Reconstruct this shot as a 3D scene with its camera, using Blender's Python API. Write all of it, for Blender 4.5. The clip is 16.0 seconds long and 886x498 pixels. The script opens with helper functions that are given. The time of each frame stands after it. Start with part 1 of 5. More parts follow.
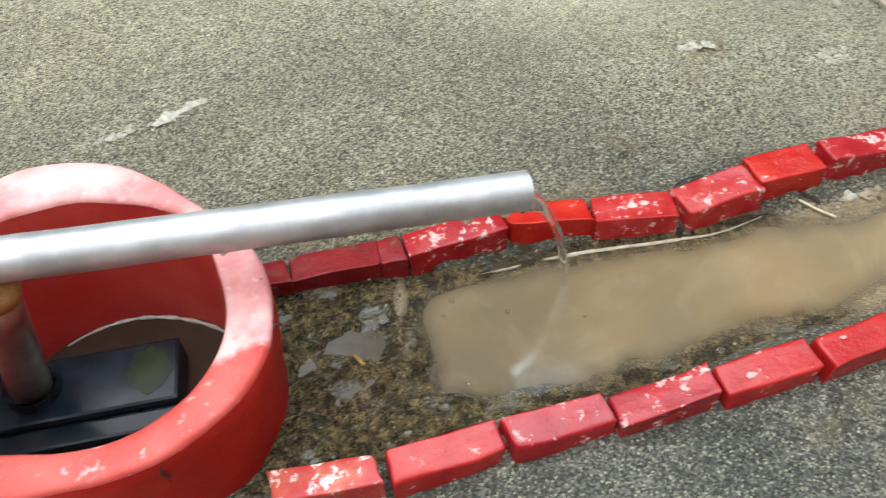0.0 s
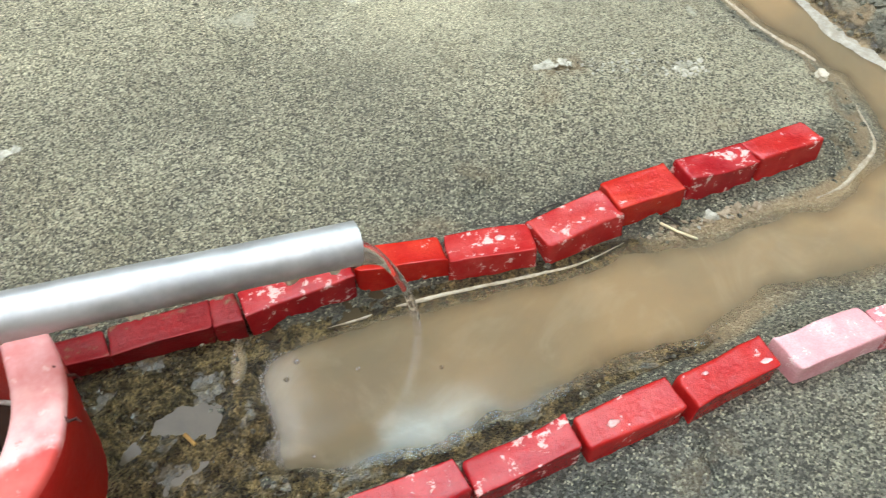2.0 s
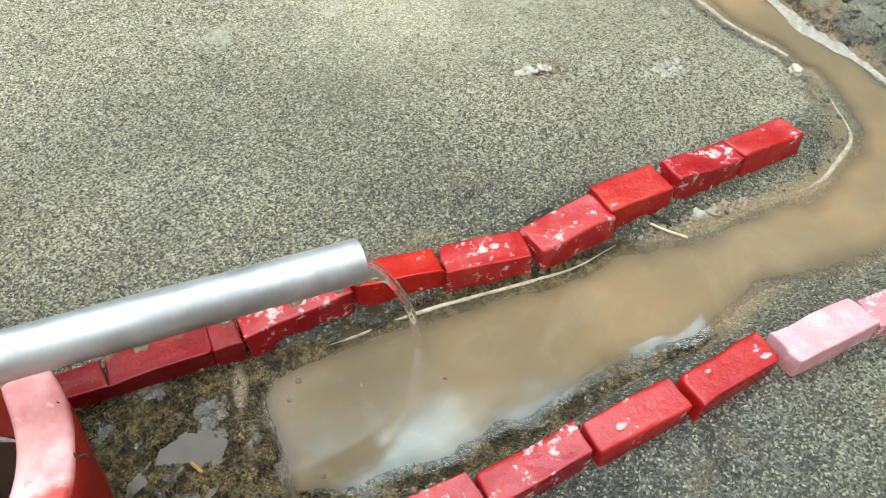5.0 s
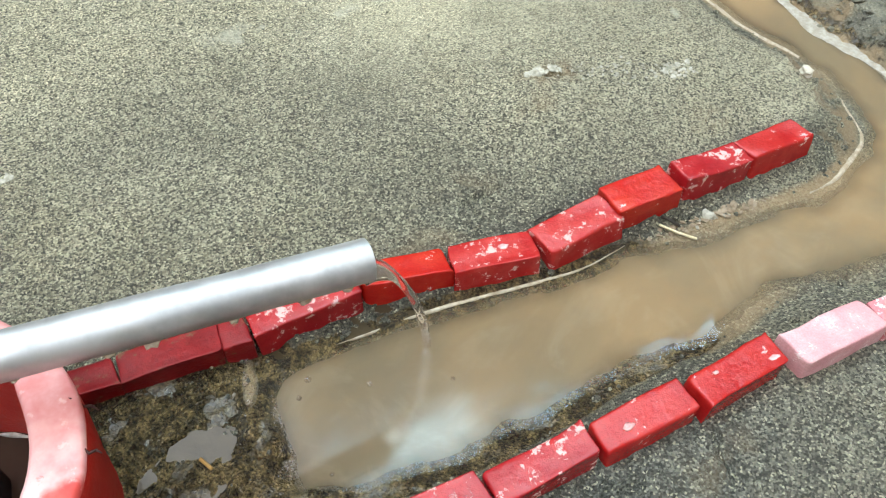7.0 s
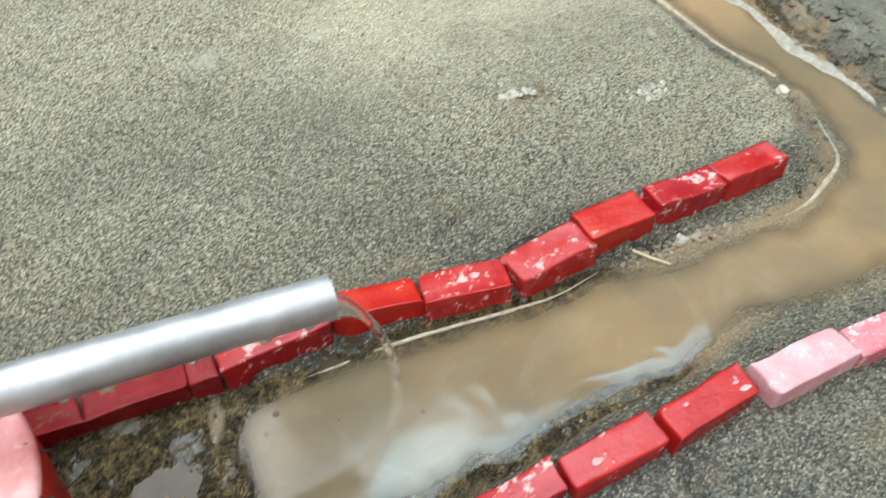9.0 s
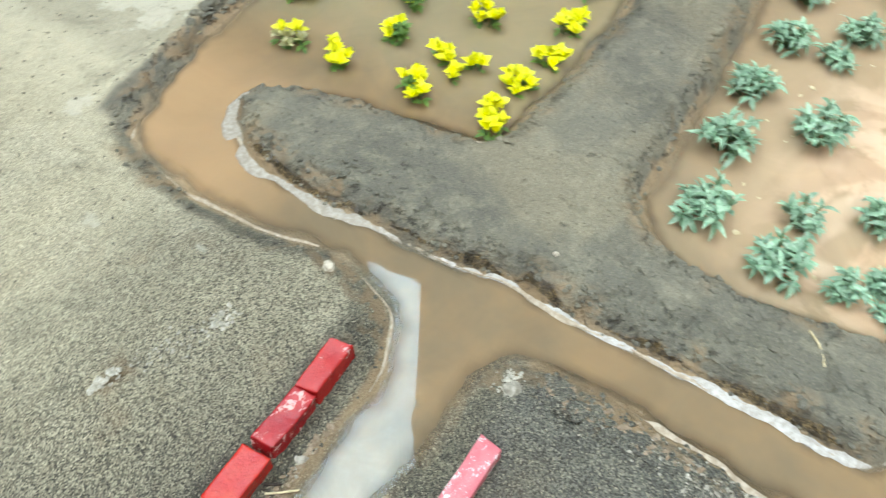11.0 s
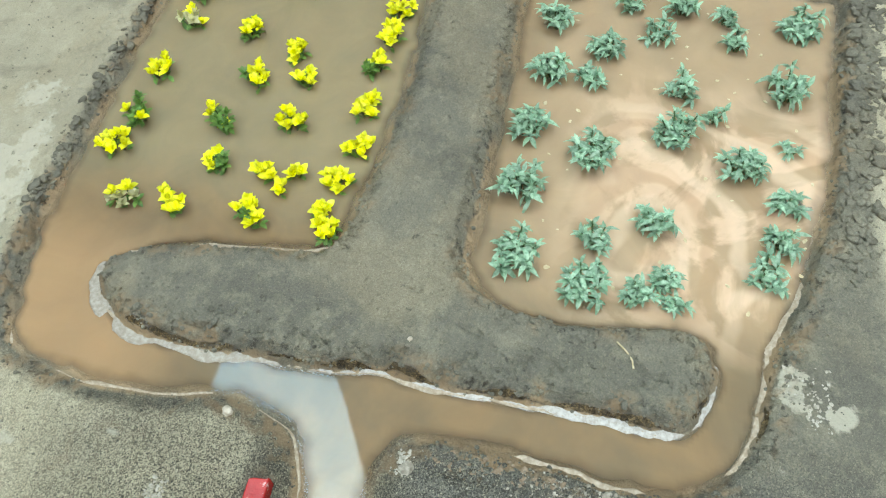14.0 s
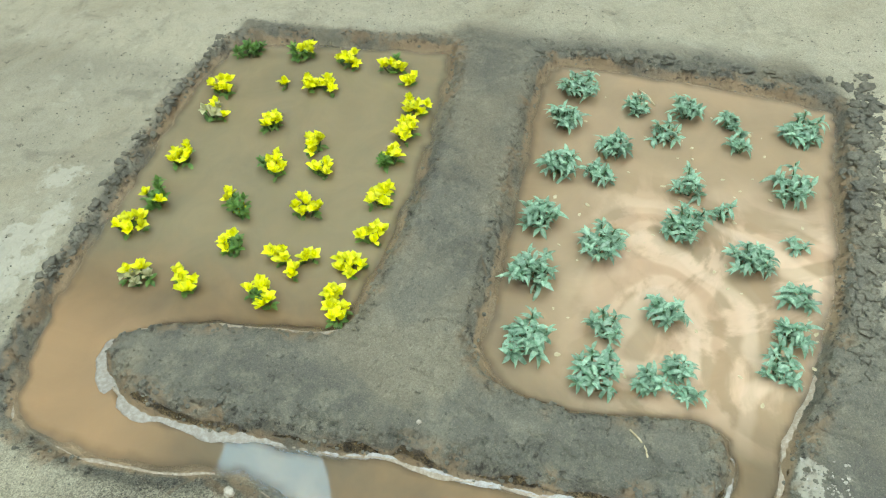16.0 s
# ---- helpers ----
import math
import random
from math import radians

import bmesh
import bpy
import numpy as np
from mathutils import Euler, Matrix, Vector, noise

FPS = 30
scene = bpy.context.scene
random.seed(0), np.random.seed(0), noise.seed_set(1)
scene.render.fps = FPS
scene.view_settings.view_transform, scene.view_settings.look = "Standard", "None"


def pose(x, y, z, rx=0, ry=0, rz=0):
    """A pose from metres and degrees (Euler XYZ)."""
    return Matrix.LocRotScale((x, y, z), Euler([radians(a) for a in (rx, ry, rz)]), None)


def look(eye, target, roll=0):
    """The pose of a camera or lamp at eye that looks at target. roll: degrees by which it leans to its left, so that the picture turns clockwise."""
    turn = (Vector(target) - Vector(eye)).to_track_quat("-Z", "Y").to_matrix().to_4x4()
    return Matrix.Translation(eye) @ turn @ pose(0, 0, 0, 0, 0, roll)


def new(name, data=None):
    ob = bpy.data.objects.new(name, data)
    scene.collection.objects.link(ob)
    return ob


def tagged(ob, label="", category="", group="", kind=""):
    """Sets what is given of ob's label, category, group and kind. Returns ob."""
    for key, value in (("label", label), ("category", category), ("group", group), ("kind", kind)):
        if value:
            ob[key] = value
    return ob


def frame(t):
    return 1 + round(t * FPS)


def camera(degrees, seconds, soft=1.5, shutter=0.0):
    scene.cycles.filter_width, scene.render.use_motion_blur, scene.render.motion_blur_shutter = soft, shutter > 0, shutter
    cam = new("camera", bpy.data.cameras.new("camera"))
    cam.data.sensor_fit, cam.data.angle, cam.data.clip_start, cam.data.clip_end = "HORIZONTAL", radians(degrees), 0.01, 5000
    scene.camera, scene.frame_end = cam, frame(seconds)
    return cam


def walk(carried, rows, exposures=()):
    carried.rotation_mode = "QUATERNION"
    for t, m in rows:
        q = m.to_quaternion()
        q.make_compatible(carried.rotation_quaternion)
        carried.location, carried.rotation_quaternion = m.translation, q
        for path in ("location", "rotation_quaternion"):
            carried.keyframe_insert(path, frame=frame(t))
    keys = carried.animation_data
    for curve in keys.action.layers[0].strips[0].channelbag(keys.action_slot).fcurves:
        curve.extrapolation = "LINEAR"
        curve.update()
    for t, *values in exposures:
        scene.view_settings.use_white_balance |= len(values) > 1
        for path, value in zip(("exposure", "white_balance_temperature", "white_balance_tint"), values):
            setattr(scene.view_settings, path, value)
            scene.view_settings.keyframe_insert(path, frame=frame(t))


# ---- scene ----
cam = camera(58.3, 16.0, 1.15, 0.5)
PATH = [
    (0, (-0.222, -0.301, 0.372), (0.078, 0.967, -1.146), -2.9),
    (0.5, (-0.202, -0.302, 0.372), (0.181, 0.953, -1.137), -1.7),
    (1, (-0.189, -0.281, 0.368), (0.25, 0.951, -1.145), -0.9),
    (1.5, (-0.186, -0.274, 0.361), (0.273, 0.953, -1.15), -0.5),
    (2, (-0.17, -0.273, 0.358), (0.331, 0.937, -1.154), 0.2),
    (2.5, (-0.16, -0.268, 0.36), (0.4, 0.92, -1.148), 0.3),
    (3, (-0.153, -0.266, 0.358), (0.451, 0.906, -1.147), 0.3),
    (3.5, (-0.168, -0.266, 0.361), (0.442, 0.896, -1.148), 0.3),
    (4, (-0.179, -0.265, 0.362), (0.421, 0.904, -1.146), 0.8),
    (4.5, (-0.18, -0.265, 0.36), (0.407, 0.912, -1.147), 0.4),
    (5, (-0.183, -0.263, 0.361), (0.394, 0.918, -1.146), 0.1),
    (7.5, (-0.183, -0.265, 0.363), (0.37, 0.93, -1.142), -0.5),
    (8, (-0.183, -0.264, 0.364), (0.37, 0.932, -1.141), -0.5),
    (8.5, (-0.182, -0.263, 0.363), (0.372, 0.931, -1.143), -0.4),
    (9, (-0.163, -0.26, 0.368), (0.401, 0.941, -1.128), -0.9),
    (9.5, (-0.126, -0.251, 0.402), (0.638, 0.925, -1.024), 1.3),
    (10, (-0.085, -0.227, 0.457), (0.847, 0.778, -1.0), 1.4),
    (10.2, (-0.075, -0.213, 0.477), (0.912, 0.702, -1.003), 2.0),
    (12.3, (-0.044, -0.226, 0.637), (1.081, 0.072, -0.99), 2.6),
    (12.5, (-0.042, -0.227, 0.648), (1.084, 0.062, -0.979), 2.1),
    (13, (-0.014, -0.224, 0.694), (1.105, 0.055, -0.94), -0.1),
    (13.5, (0.001, -0.224, 0.717), (1.116, 0.043, -0.922), -1.0),
    (14, (-0.002, -0.23, 0.745), (1.112, 0.034, -0.895), -1.9),
    (14.5, (-0.012, -0.238, 0.737), (1.216, 0.055, -0.814), -1.6),
    (15, (-0.019, -0.236, 0.736), (1.25, 0.067, -0.78), -1.2),
    (15.5, (-0.031, -0.228, 0.73), (1.282, 0.08, -0.747), -0.7),
    (16, (-0.034, -0.224, 0.726), (1.301, 0.087, -0.731), -0.4),
]
EXPOSURES = [(0, 3.10, 7950, 8), (4, 3.21, 7780, 3), (9, 3.10, 7700, 5), (12, 2.95, 7670, 5), (16, 2.65, 7590, -2)]
walk(cam, [(t, look(eye, target, roll)) for t, eye, target, roll in PATH], EXPOSURES)

# ---- light ----
SUN_ELEVATION, SUN_TURN = radians(57), radians(52)
world = bpy.data.worlds.new("overcast_sky")
scene.world = world
world.use_nodes = True
wn, wl = world.node_tree.nodes, world.node_tree.links
sky = wn.new("ShaderNodeTexSky")
sky.sky_type, sky.sun_disc = "NISHITA", False
sky.sun_elevation, sky.sun_rotation = SUN_ELEVATION, SUN_TURN
sky.air_density, sky.dust_density, sky.ozone_density = 1.0, 0.0, 3.0
# broken cloud over the whole sky
where, cloud, cover, veil, mixed = wn.new("ShaderNodeTexCoord"), wn.new("ShaderNodeTexNoise"), wn.new("ShaderNodeMapRange"), wn.new("ShaderNodeHueSaturation"), wn.new("ShaderNodeMix")
wl.new(where.outputs["Generated"], cloud.inputs["Vector"])
cloud.inputs["Scale"].default_value, cloud.inputs["Detail"].default_value, cloud.inputs["Distortion"].default_value = 3.2, 5.0, 0.4
wl.new(cloud.outputs["Fac"], cover.inputs[0])
for k, value in zip((1, 2, 3, 4), (0.36, 0.60, 0.0, 1.0)):
    cover.inputs[k].default_value = value
wl.new(sky.outputs[0], veil.inputs["Color"])
veil.inputs["Saturation"].default_value, veil.inputs["Value"].default_value = 0.30, 2.0
mixed.data_type = "RGBA"
wl.new(cover.outputs[0], mixed.inputs[0])
wl.new(sky.outputs[0], mixed.inputs[6])
wl.new(veil.outputs[0], mixed.inputs[7])
wl.new(mixed.outputs[2], wn["Background"].inputs[0])
wn["Background"].inputs[1].default_value = 0.15
sun = new("sun", bpy.data.lights.new("sun", "SUN"))
sun.data.energy, sun.data.angle, sun.data.color = 0.52, radians(44), (0.33, 0.73, 1.0)
sun.matrix_world = look((0.6 + 3 * math.sin(SUN_TURN) * math.cos(SUN_ELEVATION), 3 * math.cos(SUN_TURN) * math.cos(SUN_ELEVATION), 3 * math.sin(SUN_ELEVATION)), (0.6, 0, 0))


# ---- node helpers ----
def material(name, rough=0.6, metal=0.0):
    m = bpy.data.materials.new(name)
    m.use_nodes = True
    b = m.node_tree.nodes["Principled BSDF"]
    b.inputs["Roughness"].default_value, b.inputs["Metallic"].default_value = rough, metal
    return m, m.node_tree.nodes, m.node_tree.links, b


def put(links, socket, value):
    if isinstance(value, bpy.types.NodeSocket):
        links.new(value, socket)
    elif isinstance(value, (tuple, list)):
        socket.default_value = (*value, 1.0) if len(value) == 3 and len(socket.default_value) == 4 else value
    else:
        socket.default_value = value


def coords(nodes, links, random_shift=True, kind="Object"):
    tc = nodes.new("ShaderNodeTexCoord")
    if not random_shift:
        return tc.outputs[kind]
    info = nodes.new("ShaderNodeObjectInfo")
    add = nodes.new("ShaderNodeVectorMath")
    links.new(tc.outputs[kind], add.inputs[0])
    links.new(info.outputs["Random"], add.inputs[1])
    return add.outputs[0]


def grain(nodes, links, vec, scale, detail=4.0, rough=0.6, warp=0.0):
    n = nodes.new("ShaderNodeTexNoise")
    links.new(vec, n.inputs["Vector"])
    n.inputs["Scale"].default_value, n.inputs["Detail"].default_value = scale, detail
    n.inputs["Roughness"].default_value, n.inputs["Distortion"].default_value = rough, warp
    return n.outputs["Fac"]


def cells(nodes, links, vec, scale, feature="F1"):
    n = nodes.new("ShaderNodeTexVoronoi")
    n.feature = feature
    links.new(vec, n.inputs["Vector"])
    n.inputs["Scale"].default_value = scale
    return n


def ramp(nodes, links, fac, lo, hi, a=0.0, b=1.0):
    n = nodes.new("ShaderNodeMapRange")
    n.interpolation_type = "SMOOTHSTEP"
    put(links, n.inputs[0], fac)
    for k, v in zip((1, 2, 3, 4), (lo, hi, a, b)):
        n.inputs[k].default_value = v
    return n.outputs[0]


def calc(nodes, links, op, a, b):
    n = nodes.new("ShaderNodeMath")
    n.operation = op
    put(links, n.inputs[0], a)
    put(links, n.inputs[1], b)
    return n.outputs[0]


def blend(nodes, links, fac, a, b, mode="MIX"):
    n = nodes.new("ShaderNodeMix")
    n.data_type, n.blend_type = "RGBA", mode
    put(links, n.inputs[0], fac)
    put(links, n.inputs[6], a)
    put(links, n.inputs[7], b)
    return n.outputs[2]


def relief(nodes, links, bsdf, height, strength, distance, under=None):
    n = nodes.new("ShaderNodeBump")
    links.new(height, n.inputs["Height"])
    n.inputs["Strength"].default_value, n.inputs["Distance"].default_value = strength, distance
    if under is not None:
        links.new(under, n.inputs["Normal"])
    links.new(n.outputs[0], bsdf.inputs["Normal"])
    return n.outputs[0]


# ---- materials ----
def soil_material():
    m, n, l, b = material("sandy_soil", 0.9)
    v = coords(n, l, False)
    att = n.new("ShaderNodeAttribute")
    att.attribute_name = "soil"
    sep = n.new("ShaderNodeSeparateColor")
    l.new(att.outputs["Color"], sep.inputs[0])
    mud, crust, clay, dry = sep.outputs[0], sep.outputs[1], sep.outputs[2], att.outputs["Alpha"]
    fine = cells(n, l, v, 880)
    mid = cells(n, l, v, 290)
    tone = n.new("ShaderNodeSeparateColor")
    l.new(fine.outputs["Color"], tone.inputs[0])
    big = grain(n, l, v, 6, 5, 0.6)
    patch = grain(n, l, v, 34, 6, 0.7)
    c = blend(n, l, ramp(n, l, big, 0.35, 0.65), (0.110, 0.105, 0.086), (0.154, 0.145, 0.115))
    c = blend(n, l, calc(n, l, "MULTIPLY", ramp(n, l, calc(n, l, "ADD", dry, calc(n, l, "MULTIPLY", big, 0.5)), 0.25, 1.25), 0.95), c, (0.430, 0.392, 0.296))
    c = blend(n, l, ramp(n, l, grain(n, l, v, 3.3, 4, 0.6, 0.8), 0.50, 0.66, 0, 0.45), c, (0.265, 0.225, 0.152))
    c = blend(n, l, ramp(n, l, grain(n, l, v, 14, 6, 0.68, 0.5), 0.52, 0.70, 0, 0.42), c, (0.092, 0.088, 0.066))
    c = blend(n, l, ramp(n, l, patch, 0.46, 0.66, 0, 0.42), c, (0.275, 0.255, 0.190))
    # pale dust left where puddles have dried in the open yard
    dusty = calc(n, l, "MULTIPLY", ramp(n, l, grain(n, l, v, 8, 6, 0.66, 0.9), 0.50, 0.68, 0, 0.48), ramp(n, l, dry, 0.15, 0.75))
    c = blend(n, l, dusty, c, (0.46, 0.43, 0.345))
    # the dug earth of the beds is a colder grey
    place = n.new("ShaderNodeSeparateXYZ")
    l.new(v, place.inputs[0])
    c = blend(n, l, ramp(n, l, place.outputs[0], 0.27, 0.36, 0, 0.55), c, blend(n, l, 1.0, c, (1.10, 1.12, 1.16), "MULTIPLY"))
    # the ground along the kerbs has stayed moist
    moist = calc(n, l, "ADD", place.outputs[1], calc(n, l, "MULTIPLY", calc(n, l, "SUBTRACT", grain(n, l, v, 9, 4, 0.6), 0.5), 0.16))
    moist = calc(n, l, "MULTIPLY", ramp(n, l, moist, 0.14, 0.02), ramp(n, l, place.outputs[0], 0.18, 0.04))
    here = calc(n, l, "MULTIPLY", ramp(n, l, place.outputs[0], -1.2, -0.5), ramp(n, l, place.outputs[1], -1.2, -0.5))
    moist = calc(n, l, "MULTIPLY", moist, here)
    south = calc(n, l, "MULTIPLY", calc(n, l, "MULTIPLY", ramp(n, l, place.outputs[1], -0.11, -0.14), here), ramp(n, l, place.outputs[0], 0.34, 0.24))
    c = blend(n, l, calc(n, l, "MULTIPLY", moist, ramp(n, l, south, 0, 1, 1.0, 0.45)), c, blend(n, l, 1.0, c, (0.66, 0.67, 0.68), "MULTIPLY"))
    c = blend(n, l, south, c, blend(n, l, 1.0, c, (0.91, 0.95, 1.06), "MULTIPLY"))
    # grains, coarser and more mixed round the well
    coarse = ramp(n, l, place.outputs[0], 0.22, 0.02)
    gritty = calc(n, l, "MULTIPLY", ramp(n, l, place.outputs[0], 0.36, 0.20, 0.22, 1.0), calc(n, l, "MAXIMUM", ramp(n, l, place.outputs[1], 0.10, 0.26, 1.0, 0.5), ramp(n, l, place.outputs[0], 0.04, -0.12, 0.5, 1.0)))
    c = blend(n, l, gritty, c, blend(n, l, 1.0, c, ramp(n, l, tone.outputs[0], 0.0, 1.0, 0.42, 1.58), "MULTIPLY"))
    rough_tone = ramp(n, l, calc(n, l, "ADD", calc(n, l, "MULTIPLY", tone.outputs[2], 0.6), calc(n, l, "MULTIPLY", grain(n, l, v, 480, 3, 0.7), 0.8)), 0.40, 1.0, 0.52, 1.48)
    c = blend(n, l, calc(n, l, "MULTIPLY", coarse, 0.70), c, blend(n, l, 1.0, c, rough_tone, "MULTIPLY"))
    c = blend(n, l, calc(n, l, "MULTIPLY", gritty, ramp(n, l, tone.outputs[1], 0.80, 0.88, 0, 0.92)), c, (0.040, 0.038, 0.030))
    c = blend(n, l, calc(n, l, "MULTIPLY", gritty, ramp(n, l, tone.outputs[2], 0.88, 0.97, 0, 0.62)), c, (0.52, 0.49, 0.38))
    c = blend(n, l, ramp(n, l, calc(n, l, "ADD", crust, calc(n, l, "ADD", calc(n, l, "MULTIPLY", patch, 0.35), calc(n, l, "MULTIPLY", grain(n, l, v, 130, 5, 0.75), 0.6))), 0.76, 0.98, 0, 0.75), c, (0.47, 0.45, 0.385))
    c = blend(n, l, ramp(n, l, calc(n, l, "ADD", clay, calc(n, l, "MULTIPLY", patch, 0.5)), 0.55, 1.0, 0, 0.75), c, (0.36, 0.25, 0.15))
    # splits and hollows in the crumbling bank tops, their shade painted as dark colour
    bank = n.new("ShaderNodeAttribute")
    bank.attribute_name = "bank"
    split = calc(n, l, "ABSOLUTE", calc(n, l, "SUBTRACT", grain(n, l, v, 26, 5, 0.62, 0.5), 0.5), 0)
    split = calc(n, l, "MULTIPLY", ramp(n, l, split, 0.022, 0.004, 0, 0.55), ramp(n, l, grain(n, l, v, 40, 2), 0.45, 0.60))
    hole_shade = ramp(n, l, grain(n, l, v, 95, 5, 0.72), 0.440, 0.365)
    split = calc(n, l, "MULTIPLY", calc(n, l, "MAXIMUM", split, hole_shade), bank.outputs["Fac"])
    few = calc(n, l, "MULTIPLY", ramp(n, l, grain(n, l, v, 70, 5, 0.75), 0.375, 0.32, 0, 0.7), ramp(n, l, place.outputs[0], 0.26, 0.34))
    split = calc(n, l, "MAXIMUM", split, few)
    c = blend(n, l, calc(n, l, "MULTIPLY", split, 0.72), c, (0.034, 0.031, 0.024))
    stain = calc(n, l, "MULTIPLY", ramp(n, l, grain(n, l, v, 21, 5, 0.6, 0.7), 0.47, 0.64, 0, 0.75), bank.outputs["Fac"])
    c = blend(n, l, stain, c, (0.260, 0.182, 0.110))
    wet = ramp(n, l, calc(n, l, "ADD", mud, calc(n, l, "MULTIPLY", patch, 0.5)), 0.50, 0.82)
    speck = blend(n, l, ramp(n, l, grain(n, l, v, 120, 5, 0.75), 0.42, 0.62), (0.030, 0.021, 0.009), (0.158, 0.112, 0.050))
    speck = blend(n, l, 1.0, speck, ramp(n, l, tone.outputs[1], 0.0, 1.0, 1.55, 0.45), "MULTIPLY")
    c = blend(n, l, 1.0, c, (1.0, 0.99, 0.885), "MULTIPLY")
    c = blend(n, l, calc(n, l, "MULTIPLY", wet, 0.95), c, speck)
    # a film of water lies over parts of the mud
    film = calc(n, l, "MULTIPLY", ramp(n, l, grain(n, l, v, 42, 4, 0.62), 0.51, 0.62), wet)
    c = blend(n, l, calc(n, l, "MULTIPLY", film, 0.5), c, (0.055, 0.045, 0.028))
    l.new(c, b.inputs["Base Color"])
    l.new(calc(n, l, "SUBTRACT", ramp(n, l, wet, 0, 1, 0.80, 0.19), calc(n, l, "MULTIPLY", film, 0.17)), b.inputs["Roughness"])
    h = calc(n, l, "ADD", calc(n, l, "MULTIPLY", fine.outputs["Distance"], gritty), calc(n, l, "SUBTRACT", calc(n, l, "MULTIPLY", mid.outputs["Distance"], calc(n, l, "MULTIPLY", gritty, 1.2)), calc(n, l, "MULTIPLY", split, 1.2)))
    lumpy = calc(n, l, "MULTIPLY", grain(n, l, v, 120, 4, 0.65), ramp(n, l, place.outputs[0], 0.26, 0.34, 0.42, 0.75))
    first = relief(n, l, b, calc(n, l, "ADD", patch, lumpy), 0.6, 0.006)
    relief(n, l, b, calc(n, l, "MULTIPLY", h, ramp(n, l, film, 0, 1, 1.0, 0.12)), 0.9, 0.0022, first)
    return m


def water_material():
    m, n, l, b = material("muddy_water", 0.025)
    v = coords(n, l, False)
    xyz = n.new("ShaderNodeSeparateXYZ")
    l.new(v, xyz.inputs[0])
    big = grain(n, l, v, 7, 4, 0.55, 0.6)
    c = blend(n, l, ramp(n, l, big, 0.38, 0.64), (0.172, 0.135, 0.091), (0.232, 0.162, 0.097))
    stirred = calc(n, l, "MULTIPLY", ramp(n, l, grain(n, l, v, 17, 5, 0.6, 1.6), 0.46, 0.70, 0, 0.36), ramp(n, l, xyz.outputs[0], 0.30, 0.12))
    c = blend(n, l, stirred, c, (0.285, 0.225, 0.160))
    warm = calc(n, l, "MULTIPLY", ramp(n, l, xyz.outputs[1], 0.10, 0.24), ramp(n, l, xyz.outputs[0], 0.50, 0.40))
    c = blend(n, l, calc(n, l, "MULTIPLY", warm, 0.80), c, (0.370, 0.245, 0.145))
    pale = calc(n, l, "MULTIPLY", ramp(n, l, xyz.outputs[0], 0.40, 0.52), ramp(n, l, xyz.outputs[1], -0.10, -0.22))
    c = blend(n, l, calc(n, l, "MULTIPLY", pale, 0.75), c, (0.430, 0.322, 0.220))
    # silt stirred up where the flow enters the bed of leafy plants
    swirl = grain(n, l, v, 6.5, 5, 0.55, 2.2)
    inlet = calc(n, l, "MULTIPLY", ramp(n, l, xyz.outputs[1], -0.20, -0.33), ramp(n, l, xyz.outputs[0], 0.88, 0.70))
    inlet = calc(n, l, "MULTIPLY", inlet, ramp(n, l, xyz.outputs[0], 0.40, 0.52))
    c = blend(n, l, calc(n, l, "MULTIPLY", inlet, ramp(n, l, swirl, 0.44, 0.57, 0.06, 0.95)), c, (0.60, 0.44, 0.325))
    curl = n.new("ShaderNodeTexWave")
    curl.wave_type, curl.rings_direction = "RINGS", "Z"
    off = n.new("ShaderNodeVectorMath")
    off.inputs[1].default_value = (-0.545, 0.365, 0.0)
    l.new(v, off.inputs[0])
    l.new(off.outputs[0], curl.inputs["Vector"])
    for key, value in (("Scale", 3.6), ("Distortion", 13.0), ("Detail", 3.0), ("Detail Scale", 0.8), ("Detail Roughness", 0.6)):
        curl.inputs[key].default_value = value
    c = blend(n, l, calc(n, l, "MULTIPLY", inlet, ramp(n, l, curl.outputs["Fac"], 0.66, 0.98, 0, 0.52)), c, (0.68, 0.53, 0.41))
    c = blend(n, l, calc(n, l, "MULTIPLY", inlet, ramp(n, l, curl.outputs["Fac"], 0.25, 0.02, 0, 0.45)), c, (0.36, 0.240, 0.150))
    still = calc(n, l, "MULTIPLY", ramp(n, l, xyz.outputs[0], 0.46, 0.62), ramp(n, l, xyz.outputs[1], -0.09, -0.03))
    c = blend(n, l, calc(n, l, "MULTIPLY", still, 0.7), c, (0.285, 0.248, 0.163))
    c = blend(n, l, 1.0, c, blend(n, l, grain(n, l, v, 11, 5, 0.62, 1.2), (0.84, 0.82, 0.76), (1.24, 1.18, 1.03)), "MULTIPLY")
    l.new(c, b.inputs["Base Color"])
    # colour darkened at the head of the feeder to offset sun haze reflected there
    c = blend(n, l, ramp(n, l, xyz.outputs[0], 0.14, -0.06, 0, 1), c, blend(n, l, 1.0, c, (0.80, 0.80, 0.80), "MULTIPLY"))
    l.new(c, b.inputs["Base Color"])
    l.new(ramp(n, l, xyz.outputs[0], 0.06, -0.10, 0.025, 0.12), b.inputs["Roughness"])
    # thin enough at the edges to see the bed through the silt
    thin = n.new("ShaderNodeAttribute")
    thin.attribute_name = "cover"
    l.new(thin.outputs["Fac"], b.inputs["Alpha"])
    b.inputs["IOR"].default_value = 1.33
    b.inputs["Specular IOR Level"].default_value = 0.78
    # light spreads through the suspended silt
    b.subsurface_method = "BURLEY"
    b.inputs["Subsurface Weight"].default_value, b.inputs["Subsurface Scale"].default_value = 0.65, 0.016
    b.inputs["Subsurface Radius"].default_value = (1.0, 0.8, 0.6)
